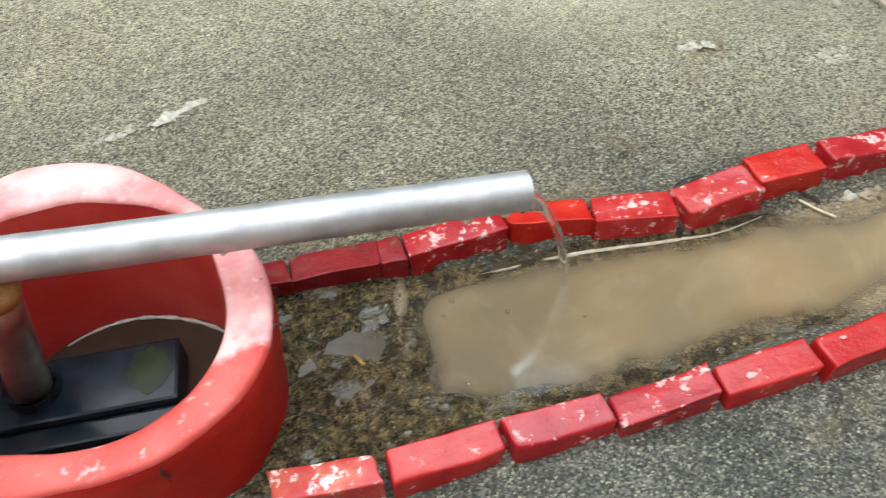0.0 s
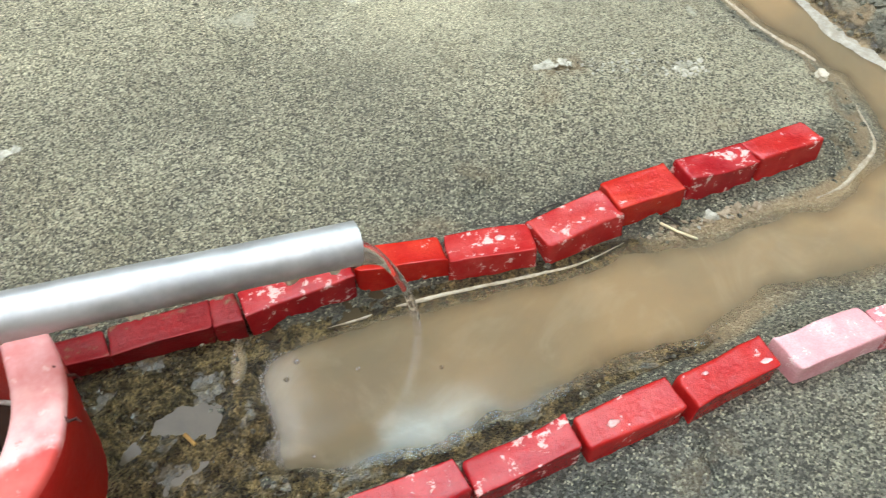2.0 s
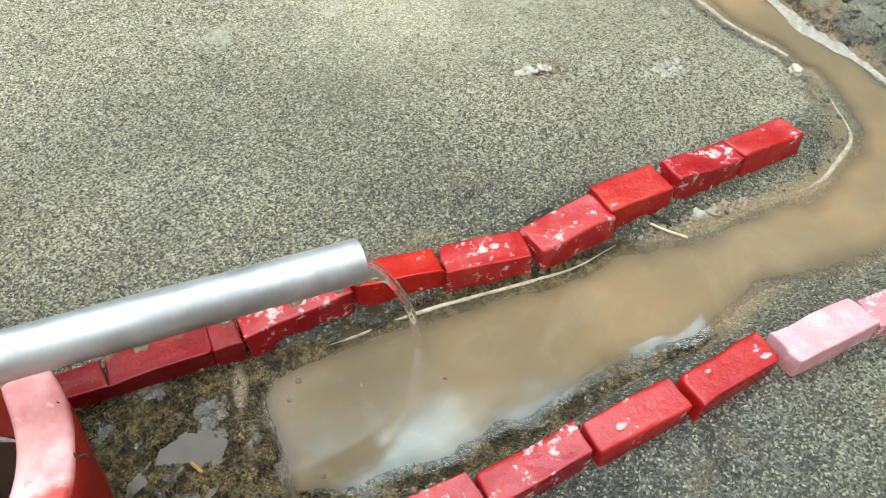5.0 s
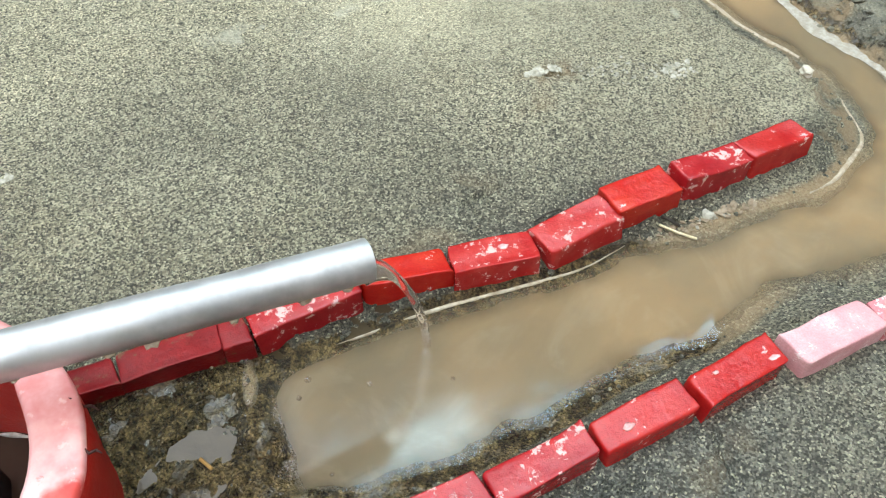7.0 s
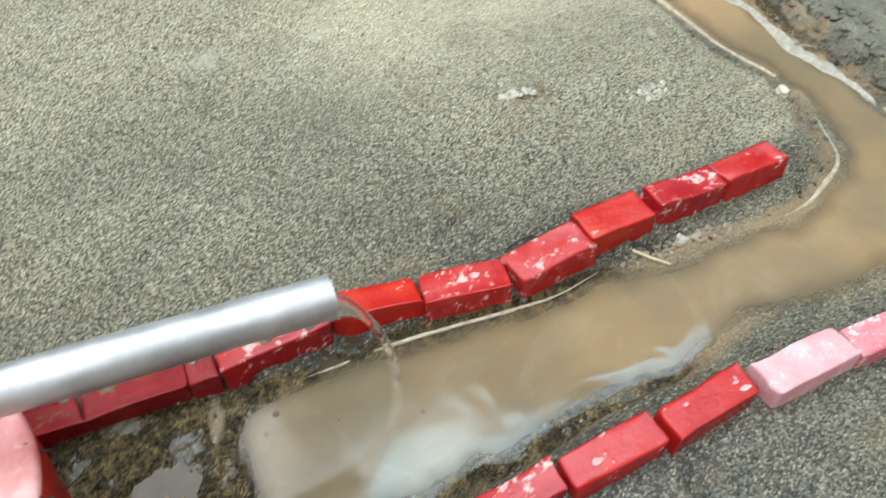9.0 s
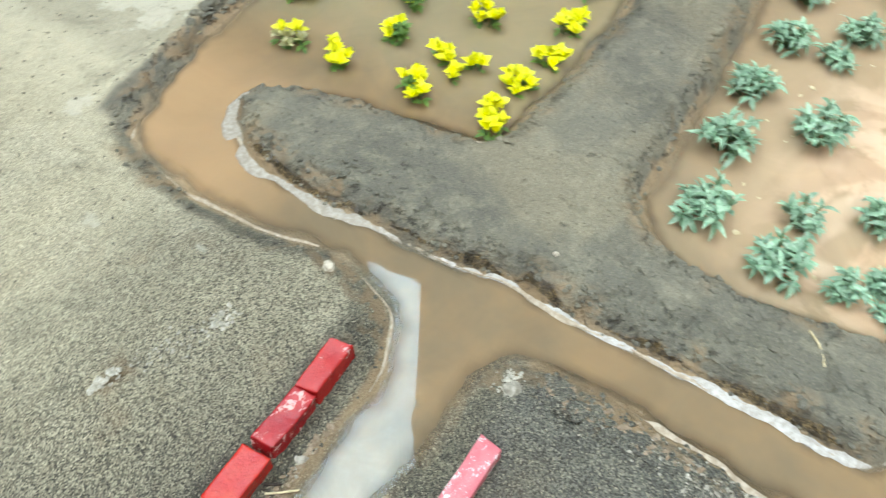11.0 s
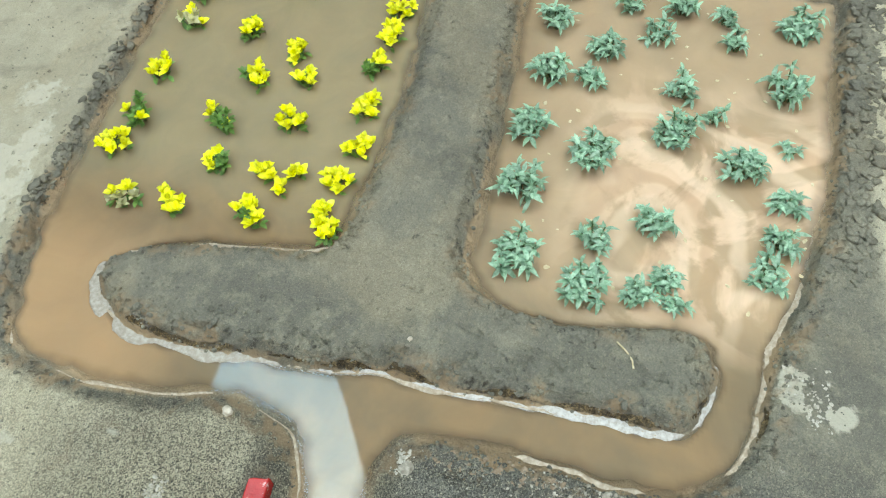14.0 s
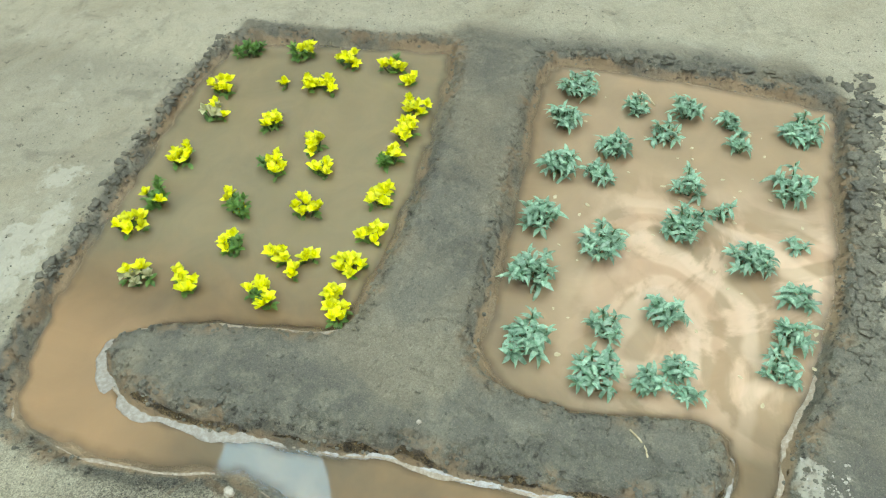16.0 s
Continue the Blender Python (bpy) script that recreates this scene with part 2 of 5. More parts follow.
    # ripples where the stream falls in, almost still further off
    wave = calc(n, l, "MULTIPLY", grain(n, l, v, 32, 2, 0.5, 0.4), ramp(n, l, xyz.outputs[0], 0.26, 0.05, 0.16, 1.0))
    relief(n, l, b, wave, 0.075, 0.005)
    return m


def dark_water_material():
    m, n, l, b = material("well_water", 0.02)
    v = coords(n, l, False)
    l.new(blend(n, l, grain(n, l, v, 30), (0.030, 0.018, 0.012), (0.055, 0.035, 0.024)), b.inputs["Base Color"])
    b.inputs["IOR"].default_value = 1.33
    relief(n, l, b, grain(n, l, v, 60, 2), 0.1, 0.003)
    return m


def puddle_material():
    m, n, l, b = material("puddle_water", 0.03)
    v = coords(n, l, False)
    l.new(blend(n, l, grain(n, l, v, 70, 4), (0.030, 0.022, 0.012), (0.075, 0.055, 0.030)), b.inputs["Base Color"])
    b.inputs["IOR"].default_value = 1.33
    low = relief(n, l, b, grain(n, l, v, 40, 2), 0.08, 0.003)
    relief(n, l, b, grain(n, l, v, 420, 3, 0.6), 0.22, 0.0007, low)
    return m


def paint_material(name, paint, worn, under, wear, rough=0.14, mud=0.0, size=60):
    """Brushed paint on brick: thin worn patches and chips down to the pale undercoat, splashes of mud."""
    m, n, l, b = material(name, rough)
    v = coords(n, l)
    broad = grain(n, l, v, size, 5, 0.6)
    fine = grain(n, l, v, 150, 6, 0.72, 0.3)
    c = blend(n, l, ramp(n, l, broad, 0.35, 0.7), paint, worn)
    c = blend(n, l, ramp(n, l, grain(n, l, v, 900, 2), 0.3, 0.75, 0, 0.3), c, tuple(k * 0.5 for k in paint))
    chip = ramp(n, l, calc(n, l, "ADD", fine, calc(n, l, "MULTIPLY", broad, 0.55)), 1.02 - wear, 1.08 - wear)
    c = blend(n, l, chip, c, under)
    if mud:
        c = blend(n, l, ramp(n, l, grain(n, l, v, 80, 6, 0.75), 0.62 - mud * 0.2, 0.72 - mud * 0.2, 0, 0.9), c, (0.16, 0.11, 0.06))
    l.new(c, b.inputs["Base Color"])
    l.new(ramp(n, l, chip, 0, 1, rough, 0.85), b.inputs["Roughness"])
    b.inputs["Specular IOR Level"].default_value = 0.33 if rough < 0.3 else 0.20
    low = relief(n, l, b, broad, 0.45, 0.0028)
    relief(n, l, b, calc(n, l, "SUBTRACT", fine, calc(n, l, "MULTIPLY", chip, 0.35)), 0.5, 0.001, low)
    return m


def rim_material():
    """Salmon paint on the rim, bleached to chalky pink over the side that was left a coat short."""
    m, n, l, b = material("faded_rim_paint", 0.5)
    v = coords(n, l, False)
    place = n.new("ShaderNodeSeparateXYZ")
    l.new(v, place.inputs[0])
    broad, fine = grain(n, l, v, 24, 5, 0.6), grain(n, l, v, 160, 4, 0.6)
    salmon = blend(n, l, ramp(n, l, broad, 0.35, 0.68), (0.50, 0.045, 0.038), (0.62, 0.105, 0.085))
    chalk = blend(n, l, ramp(n, l, broad, 0.35, 0.62), (0.64, 0.20, 0.19), (0.76, 0.42, 0.39))
    edge = calc(n, l, "ADD", place.outputs[1], calc(n, l, "MULTIPLY", calc(n, l, "SUBTRACT", broad, 0.5), 0.03))
    c = blend(n, l, ramp(n, l, edge, -0.050, -0.043), salmon, chalk)
    c = blend(n, l, ramp(n, l, fine, 0.60, 0.72, 0, 0.45), c, (0.80, 0.56, 0.52))
    c = blend(n, l, ramp(n, l, grain(n, l, v, 60, 6, 0.7), 0.66, 0.74, 0, 0.6), c, (0.30, 0.05, 0.04))
    l.new(c, b.inputs["Base Color"])
    b.inputs["Specular IOR Level"].default_value = 0.25
    relief(n, l, b, broad, 0.25, 0.0025)
    return m


def metal_material(name, tint, rough, metal=1.0):
    m, n, l, b = material(name, rough, metal)
    v = coords(n, l)
    smear = grain(n, l, v, 40, 4, 0.6)
    l.new(blend(n, l, ramp(n, l, smear, 0.35, 0.7), tint, tuple(k * 0.70 for k in tint)), b.inputs["Base Color"])
    l.new(ramp(n, l, grain(n, l, v, 90, 5, 0.7), 0.3, 0.7, rough - 0.06, rough + 0.14), b.inputs["Roughness"])
    relief(n, l, b, smear, 0.12, 0.002)
    return m


def plain_material(name, a, c, scale=120, rough=0.7, bump=0.3, random_tint=0.0):
    m, n, l, b = material(name, rough)
    v = coords(n, l)
    f = grain(n, l, v, scale, 5, 0.65)
    col = blend(n, l, ramp(n, l, f, 0.35, 0.68), a, c)
    if random_tint:
        info = n.new("ShaderNodeObjectInfo")
        hsv = n.new("ShaderNodeHueSaturation")
        l.new(ramp(n, l, info.outputs["Random"], 0, 1, 1 - random_tint, 1 + random_tint), hsv.inputs["Value"])
        l.new(col, hsv.inputs["Color"])
        col = hsv.outputs[0]
    l.new(col, b.inputs["Base Color"])
    relief(n, l, b, f, bump, 0.001)
    return m


def leaf_material(name, a, c, rough=0.5):
    """Thin leaves: matt, with some of the light coming through."""
    m = plain_material(name, a, c, 160, rough, 0.15, 0.22)
    n, l = m.node_tree.nodes, m.node_tree.links
    b = n["Principled BSDF"]
    thin = n.new("ShaderNodeBsdfTranslucent")
    l.new(b.inputs["Base Color"].links[0].from_socket, thin.inputs["Color"])
    mix = n.new("ShaderNodeMixShader")
    mix.inputs[0].default_value = 0.14
    l.new(b.outputs[0], mix.inputs[1])
    l.new(thin.outputs[0], mix.inputs[2])
    l.new(mix.outputs[0], n["Material Output"].inputs["Surface"])
    return m


def clear_water_material():
    m, n, l, b = material("falling_water", 0.03)
    b.inputs["Transmission Weight"].default_value, b.inputs["IOR"].default_value = 0.96, 1.33
    b.inputs["Base Color"].default_value = (0.94, 0.89, 0.85, 1)
    relief(n, l, b, grain(n, l, coords(n, l), 90, 2), 0.12, 0.002)
    return m


SOIL, WATER, WELL_WATER, PUDDLE = soil_material(), water_material(), dark_water_material(), puddle_material()
RED = paint_material("red_paint", (0.37, 0.008, 0.009), (0.47, 0.022, 0.019), (0.66, 0.40, 0.37), 0.095)
RED_CHIPPED = paint_material("chipped_red_paint", (0.31, 0.008, 0.013), (0.43, 0.022, 0.025), (0.66, 0.40, 0.365), 0.165)
ORANGE_RED = paint_material("bright_red_paint", (0.43, 0.011, 0.008), (0.54, 0.032, 0.018), (0.65, 0.40, 0.34), 0.10)
PINK = paint_material("pink_limewash", (0.64, 0.30, 0.31), (0.71, 0.43, 0.43), (0.78, 0.60, 0.58), 0.14, 0.7)
PINK_WHITE = paint_material("pink_paint_flaked_white", (0.58, 0.15, 0.17), (0.66, 0.28, 0.29), (0.78, 0.62, 0.60), 0.20, 0.65)
WORN = paint_material("worn_red_paint", (0.42, 0.03, 0.03), (0.52, 0.12, 0.07), (0.70, 0.52, 0.47), 0.19, 0.14, 0.12)
FADED = paint_material("faded_red_paint", (0.39, 0.013, 0.014), (0.50, 0.050, 0.044), (0.66, 0.39, 0.35), 0.175, 0.22)
CHIP = plain_material("bare_brick_chip", (0.52, 0.20, 0.18), (0.70, 0.46, 0.43), 300, 0.8)
MUDDY_RED = paint_material("mud_splashed_red_paint", (0.17, 0.006, 0.009), (0.26, 0.014, 0.016), (0.5, 0.30, 0.27), 0.05, 0.3, 0.30)
WELL_RED = paint_material("well_red_paint", (0.40, 0.012, 0.009), (0.52, 0.030, 0.020), (0.58, 0.26, 0.22), -0.05, 0.5, size=18)
# lighter copy of the well's red: light on the inner wall put into colour
WELL_INNER = paint_material("well_lit_inner_paint", (0.48, 0.034, 0.028), (0.58, 0.070, 0.054), (0.62, 0.30, 0.26), -0.05, 0.4, size=18)
WELL_PINK = rim_material()
ALUMINIUM = metal_material("brushed_aluminium", (0.53, 0.53, 0.52), 0.48, 0.78)
DULL_STEEL = metal_material("stained_steel", (0.42, 0.36, 0.31), 0.42)
DARK_GAP = plain_material("shadowed_crack", (0.05, 0.012, 0.010), (0.08, 0.02, 0.015), 300)
RUST = plain_material("rust", (0.22, 0.09, 0.03), (0.40, 0.20, 0.06), 200)
BLACK = plain_material("wet_black_plastic", (0.005, 0.008, 0.011), (0.012, 0.018, 0.022), 60, 0.22, 0.3)
BLACK.node_tree.nodes["Principled BSDF"].inputs["Specular IOR Level"].default_value = 0.22
ALGAE = plain_material("algae_film", (0.005, 0.009, 0.009), (0.015, 0.022, 0.006), 60, 0.35)
ALGAE.node_tree.nodes["Principled BSDF"].inputs["Specular IOR Level"].default_value = 0.15
FOAM = plain_material("silt_foam", (0.32, 0.29, 0.24), (0.50, 0.485, 0.44), 220, 0.5, 0.6)
DRIFT = plain_material("drifted_froth", (0.27, 0.235, 0.18), (0.40, 0.365, 0.30), 180, 0.5, 0.6)
SCUM = plain_material("cream_scum", (0.30, 0.235, 0.155), (0.46, 0.39, 0.29), 200, 0.55, 0.5)
PLASTER = plain_material("brown_plaster", (0.13, 0.095, 0.065), (0.19, 0.145, 0.10), 9, 0.9)
STONE = plain_material("pale_stone", (0.22, 0.20, 0.15), (0.37, 0.345, 0.275), 220)
CLOD = SOIL
PALE_CRUST = plain_material("pale_crust", (0.30, 0.28, 0.215), (0.50, 0.47, 0.38), 260)
CLAY_LUMP = plain_material("clay_lump", (0.20, 0.145, 0.09), (0.32, 0.25, 0.17), 200, 0.8, 0.5)
WHITE_STONE = plain_material("white_stone", (0.40, 0.35, 0.26), (0.56, 0.51, 0.40), 150)
STRAW = plain_material("dry_straw", (0.48, 0.40, 0.22), (0.64, 0.56, 0.36), 200)
DARK_TWIG = plain_material("dark_twig", (0.018, 0.014, 0.010), (0.04, 0.03, 0.02), 200)
DRY_LEAF = plain_material("orange_dry_leaf", (0.32, 0.16, 0.04), (0.44, 0.25, 0.07), 200)
CAKED_MUD = plain_material("caked_mud", (0.40, 0.34, 0.24), (0.56, 0.50, 0.38), 200)
YELLOW_LEAF = leaf_material("yellow_petal", (0.89, 0.87, 0.014), (0.95, 0.96, 0.080))
PALE_LEAF = leaf_material("pale_petal", (0.52, 0.52, 0.26), (0.62, 0.60, 0.36))
LIME_LEAF = leaf_material("small_green_leaf", (0.08, 0.20, 0.04), (0.19, 0.33, 0.07))
GREEN_LEAF = leaf_material("blue_green_leaf", (0.180, 0.345, 0.205), (0.390, 0.555, 0.390))
STEM = leaf_material("green_stem", (0.07, 0.14, 0.05), (0.13, 0.20, 0.08))
POURED = clear_water_material()


# ---- mesh helpers ----
def mesh_object(name, bm, mat, smooth=False):
    me = bpy.data.meshes.new(name)
    bm.normal_update()
    bm.to_mesh(me)
    bm.free()
    if smooth:
        me.polygons.foreach_set("use_smooth", [True] * len(me.polygons))
    me.materials.append(mat)
    return new(name, me)


def part(name, bm, mat, parent, label="", smooth=False):
    ob = mesh_object(name, bm, mat, smooth)
    ob.parent = parent
    if label:
        ob["label"] = label
    return ob


def base(name, place, label, category, group="", kind=""):
    ob = new(name)
    ob.empty_display_size = 0.01
    ob.location = place
    return tagged(ob, label, category, group, kind)


def chaikin(points, times=1):
    p = np.array(points)
    for _ in range(times):
        q = np.roll(p, -1, 0)
        p = np.stack([0.75 * p + 0.25 * q, 0.25 * p + 0.75 * q], 1).reshape(-1, 2)
    return p


def value_noise(x, y, scale, seed=0):
    """Smooth noise from -1 to 1 on a hashed lattice."""
    x, y = x * scale + seed * 17.3, y * scale - seed * 9.7
    i, j = np.floor(x).astype(np.int64), np.floor(y).astype(np.int64)
    u, v = x - i, y - j
    u, v = u * u * (3 - 2 * u), v * v * (3 - 2 * v)

    def lattice(a, b):
        k = (a * 374761393 + b * 668265263 + seed * 974711) & 0xFFFFFFFF
        k = ((k ^ (k >> 13)) * 1274126177) & 0xFFFFFFFF
        return ((k ^ (k >> 16)) & 0xFFFF) / 32767.5 - 1
    return (lattice(i, j) * (1 - u) + lattice(i + 1, j) * u) * (1 - v) + (lattice(i, j + 1) * (1 - u) + lattice(i + 1, j + 1) * u) * v


def fractal(x, y, scale, octaves=3, seed=0):
    return sum(value_noise(x, y, scale * 2.03 ** k, seed + k) * 0.5 ** k for k in range(octaves))


def tube(bm, points, radii, sides=12, caps=True):
    """A round bar along the points."""
    rings = []
    for k, p in enumerate(points):
        a, c = Vector(points[max(k - 1, 0)]), Vector(points[min(k + 1, len(points) - 1)])
        q = (c - a).to_track_quat("Z", "Y")
        r = radii[k]
        rings.append([bm.verts.new(Vector(p) + q @ Vector((r * math.cos(2 * math.pi * s / sides), r * math.sin(2 * math.pi * s / sides), 0))) for s in range(sides)])
    for a, c in zip(rings, rings[1:]):
        for s in range(sides):
            bm.faces.new((a[s], a[(s + 1) % sides], c[(s + 1) % sides], c[s]))
    if caps:
        bm.faces.new(rings[0][::-1])
        bm.faces.new(rings[-1])
    return bm


def lump(rng, size, flat=0.7, detail=1):
    bm = bmesh.new()
    bmesh.ops.create_icosphere(bm, subdivisions=detail, radius=size)
    for v in bm.verts:
        v.co *= rng.uniform(0.72, 1.18)
        v.co.z *= flat
    return bm


# ---- the plan of the water, shore by shore, in metres ----
WATER_Z = -0.006
SHORES = {
    "feeder_south": [(-0.1825, -0.060), (-0.1770, -0.096), (-0.1025, -0.108), (-0.0325, -0.104), (0.0085, -0.096), (0.0715, -0.1), (0.0995, -0.091), (0.1345, -0.091), (0.1785, -0.104), (0.229, -0.098), (0.26, -0.102), (0.277, -0.123)],
    "cross_south": [(0.2855, -0.184), (0.2795, -0.238), (0.2765, -0.274), (0.2655, -0.326), (0.2745, -0.399), (0.3125, -0.439), (0.3495, -0.457), (0.4065, -0.465), (0.4425, -0.474)],
    "leaf_bed_outer": [(0.5105, -0.501), (0.5935, -0.527), (0.7065, -0.551), (0.8445, -0.561), (1.0245, -0.582), (1.0465, -0.57), (1.0735, -0.35), (1.0825, -0.169)],
    "leaf_bed_inner": [(1.0505, -0.137), (0.9445, -0.139), (0.7515, -0.14), (0.6145, -0.141), (0.5075, -0.14), (0.4765, -0.146), (0.4425, -0.184), (0.4335, -0.253), (0.4445, -0.337), (0.4565, -0.392), (0.4245, -0.419), (0.3575, -0.41)],
    "bar_south": [(0.3285, -0.373), (0.3355, -0.3), (0.3355, -0.225), (0.3335, -0.137), (0.3415, -0.078), (0.3305, -0.024), (0.3325, 0.036), (0.3315, 0.072), (0.3275, 0.138), (0.3375, 0.2), (0.3615, 0.246), (0.3995, 0.273)],
    "flower_bed_inner": [(0.4345, 0.25), (0.4625, 0.16), (0.4745, 0.04), (0.4905, 0.011), (0.5635, 0.005), (0.6875, -0.006), (0.8455, -0.007), (1.0645, 0.012), (1.0745, 0.03)],
    "flower_bed_outer": [(1.0505, 0.206), (1.0275, 0.369), (0.9345, 0.389), (0.7985, 0.391), (0.6715, 0.38), (0.5805, 0.377), (0.4715, 0.373), (0.4175, 0.358)],
    "cross_north": [(0.3305, 0.34), (0.2935, 0.321), (0.2705, 0.227), (0.2745, 0.128), (0.2875, 0.083)],
    "feeder_north": [(0.279, 0.036), (0.261, -0.008), (0.213, -0.03), (0.184, -0.034), (0.118, -0.03), (0.075, -0.03), (0.057, -0.019), (0.022, -0.024), (-0.033, -0.017), (-0.072, -0.012), (-0.135, -0.012), (-0.168, -0.013), (-0.184, -0.026)],
}
OUTLINE = chaikin([p for shore in SHORES.values() for p in shore], 1)


def shore_distance(x, y):
    """Distance to the water's outline, negative over the water."""
    best, inside = np.full(x.shape, 9.0), np.zeros(x.shape, bool)
    for (ax, ay), (bx, by) in zip(OUTLINE, np.roll(OUTLINE, -1, 0)):
        dx, dy = bx - ax, by - ay
        t = np.clip(((x - ax) * dx + (y - ay) * dy) / (dx * dx + dy * dy), 0, 1)
        best = np.minimum(best, (x - ax - t * dx) ** 2 + (y - ay - t * dy) ** 2)
        inside ^= ((ay > y) != (by > y)) & (x < dx * (y - ay) / (dy if dy else 1e-9) + ax)
    return np.where(inside, -1, 1) * np.sqrt(best)


def smooth01(t):
    t = np.clip(t, 0, 1)
    return t * t * (3 - 2 * t)


def spot(x, y, cx, cy, rx, ry):
    return np.exp(-((x - cx) / rx) ** 2 - ((y - cy) / ry) ** 2)


CRACKS = [((0.392, -0.215), (0.388, -0.245)), ((0.388, -0.245), (0.376, -0.262)), ((0.405, -0.150), (0.396, -0.172)), ((0.362, 0.02), (0.356, -0.02)), ((0.356, -0.06), (0.362, -0.10)), ((0.352, 0.10), (0.350, 0.14)), ((0.440, -0.088), (0.436, -0.100)), ((0.375, -0.352), (0.366, -0.330)), ((0.245, -0.165), (0.250, -0.190)), ((-0.046, -0.150), (-0.030, -0.158)), ((0.018, -0.152), (0.012, -0.175)), ((0.418, -0.396), (0.408, -0.384)), ((0.399, -0.330), (0.384, -0.345)), ((0.384, -0.345), (0.381, -0.364)), ((0.102, -0.018), (0.086, -0.010)), ((0.10, 0.128), (0.085, 0.131)), ((-0.022, 0.046), (0.004, 0.052)), ((0.36, -0.15), (0.372, -0.17)), ((0.37, -0.21), (0.38, -0.23)), ((0.225, 0.012), (0.232, -0.008))]


# pale dried crust: place, reach each way, how much
CRUSTS = [(0.397, -0.500, 0.022, 0.026, 1.15), (0.376, -0.530, 0.022, 0.018, 0.95), (0.300, -0.476, 0.03, 0.010, 0.35), (0.264, -0.269, 0.008, 0.022, 0.5), (0.254, -0.331, 0.010, 0.022, 0.45), (0.51, 0.46, 0.12, 0.06, 0.62), (0.47, 0.43, 0.02, 0.02, 0.5), (0.66, 0.47, 0.06, 0.03, 0.4), (-0.07, 0.29, 0.12, 0.03, 0.35), (0.208, 0.207, 0.010, 0.024, 0.36), (0.200, 0.262, 0.014, 0.024, 0.36), (0.222, 0.162, 0.007, 0.016, 0.34), (0.175, 0.101, 0.014, 0.008, 0.4), (0.248, -0.126, 0.012, 0.018, 0.40), (0.11, 0.115, 0.035, 0.012, 0.3), (-0.30, 0.187, 0.02, 0.006, 0.4), (-0.342, 0.176, 0.012, 0.006, 0.3), (0.30, 0.39, 0.03, 0.02, 0.45)]


# patches where the surface has broken into pits, their dark insides painted on
PITTED = [(0.262, -0.165, 0.012, 0.022, 1.0), (0.258, -0.215, 0.014, 0.030, 1.0), (-0.19, 0.036, 0.085, 0.011, 0.85), (-0.06, 0.030, 0.04, 0.008, 0.6), (0.095, 0.130, 0.030, 0.012, 0.9), (0.160, 0.100, 0.035, 0.012, 0.8), (0.228, -0.004, 0.022, 0.022, 0.9), (0.175, 0.044, 0.030, 0.012, 0.6), (-0.015, 0.060, 0.030, 0.014, 0.5), (-0.31, 0.182, 0.035, 0.010, 0.5), (0.05, 0.10, 0.05, 0.02, 0.45), (0.13, -0.17, 0.05, 0.015, 0.5), (0.02, -0.165, 0.03, 0.012, 0.6), (0.20, 0.18, 0.03, 0.05, 0.45)]


def groove(x, y):
    """How deep the soil is split, 0 to 1."""
    out = np.zeros_like(x)
    for (ax, ay), (bx, by) in CRACKS:
        dx, dy = bx - ax, by - ay
        t = np.clip(((x - ax) * dx + (y - ay) * dy) / (dx * dx + dy * dy), 0, 1)
        gap = np.hypot(x - ax - t * dx + 0.002 * value_noise(x, y, 160, 41), y - ay - t * dy)
        out = np.maximum(out, 1 - smooth01((gap - 0.0005) / 0.003))
    return out


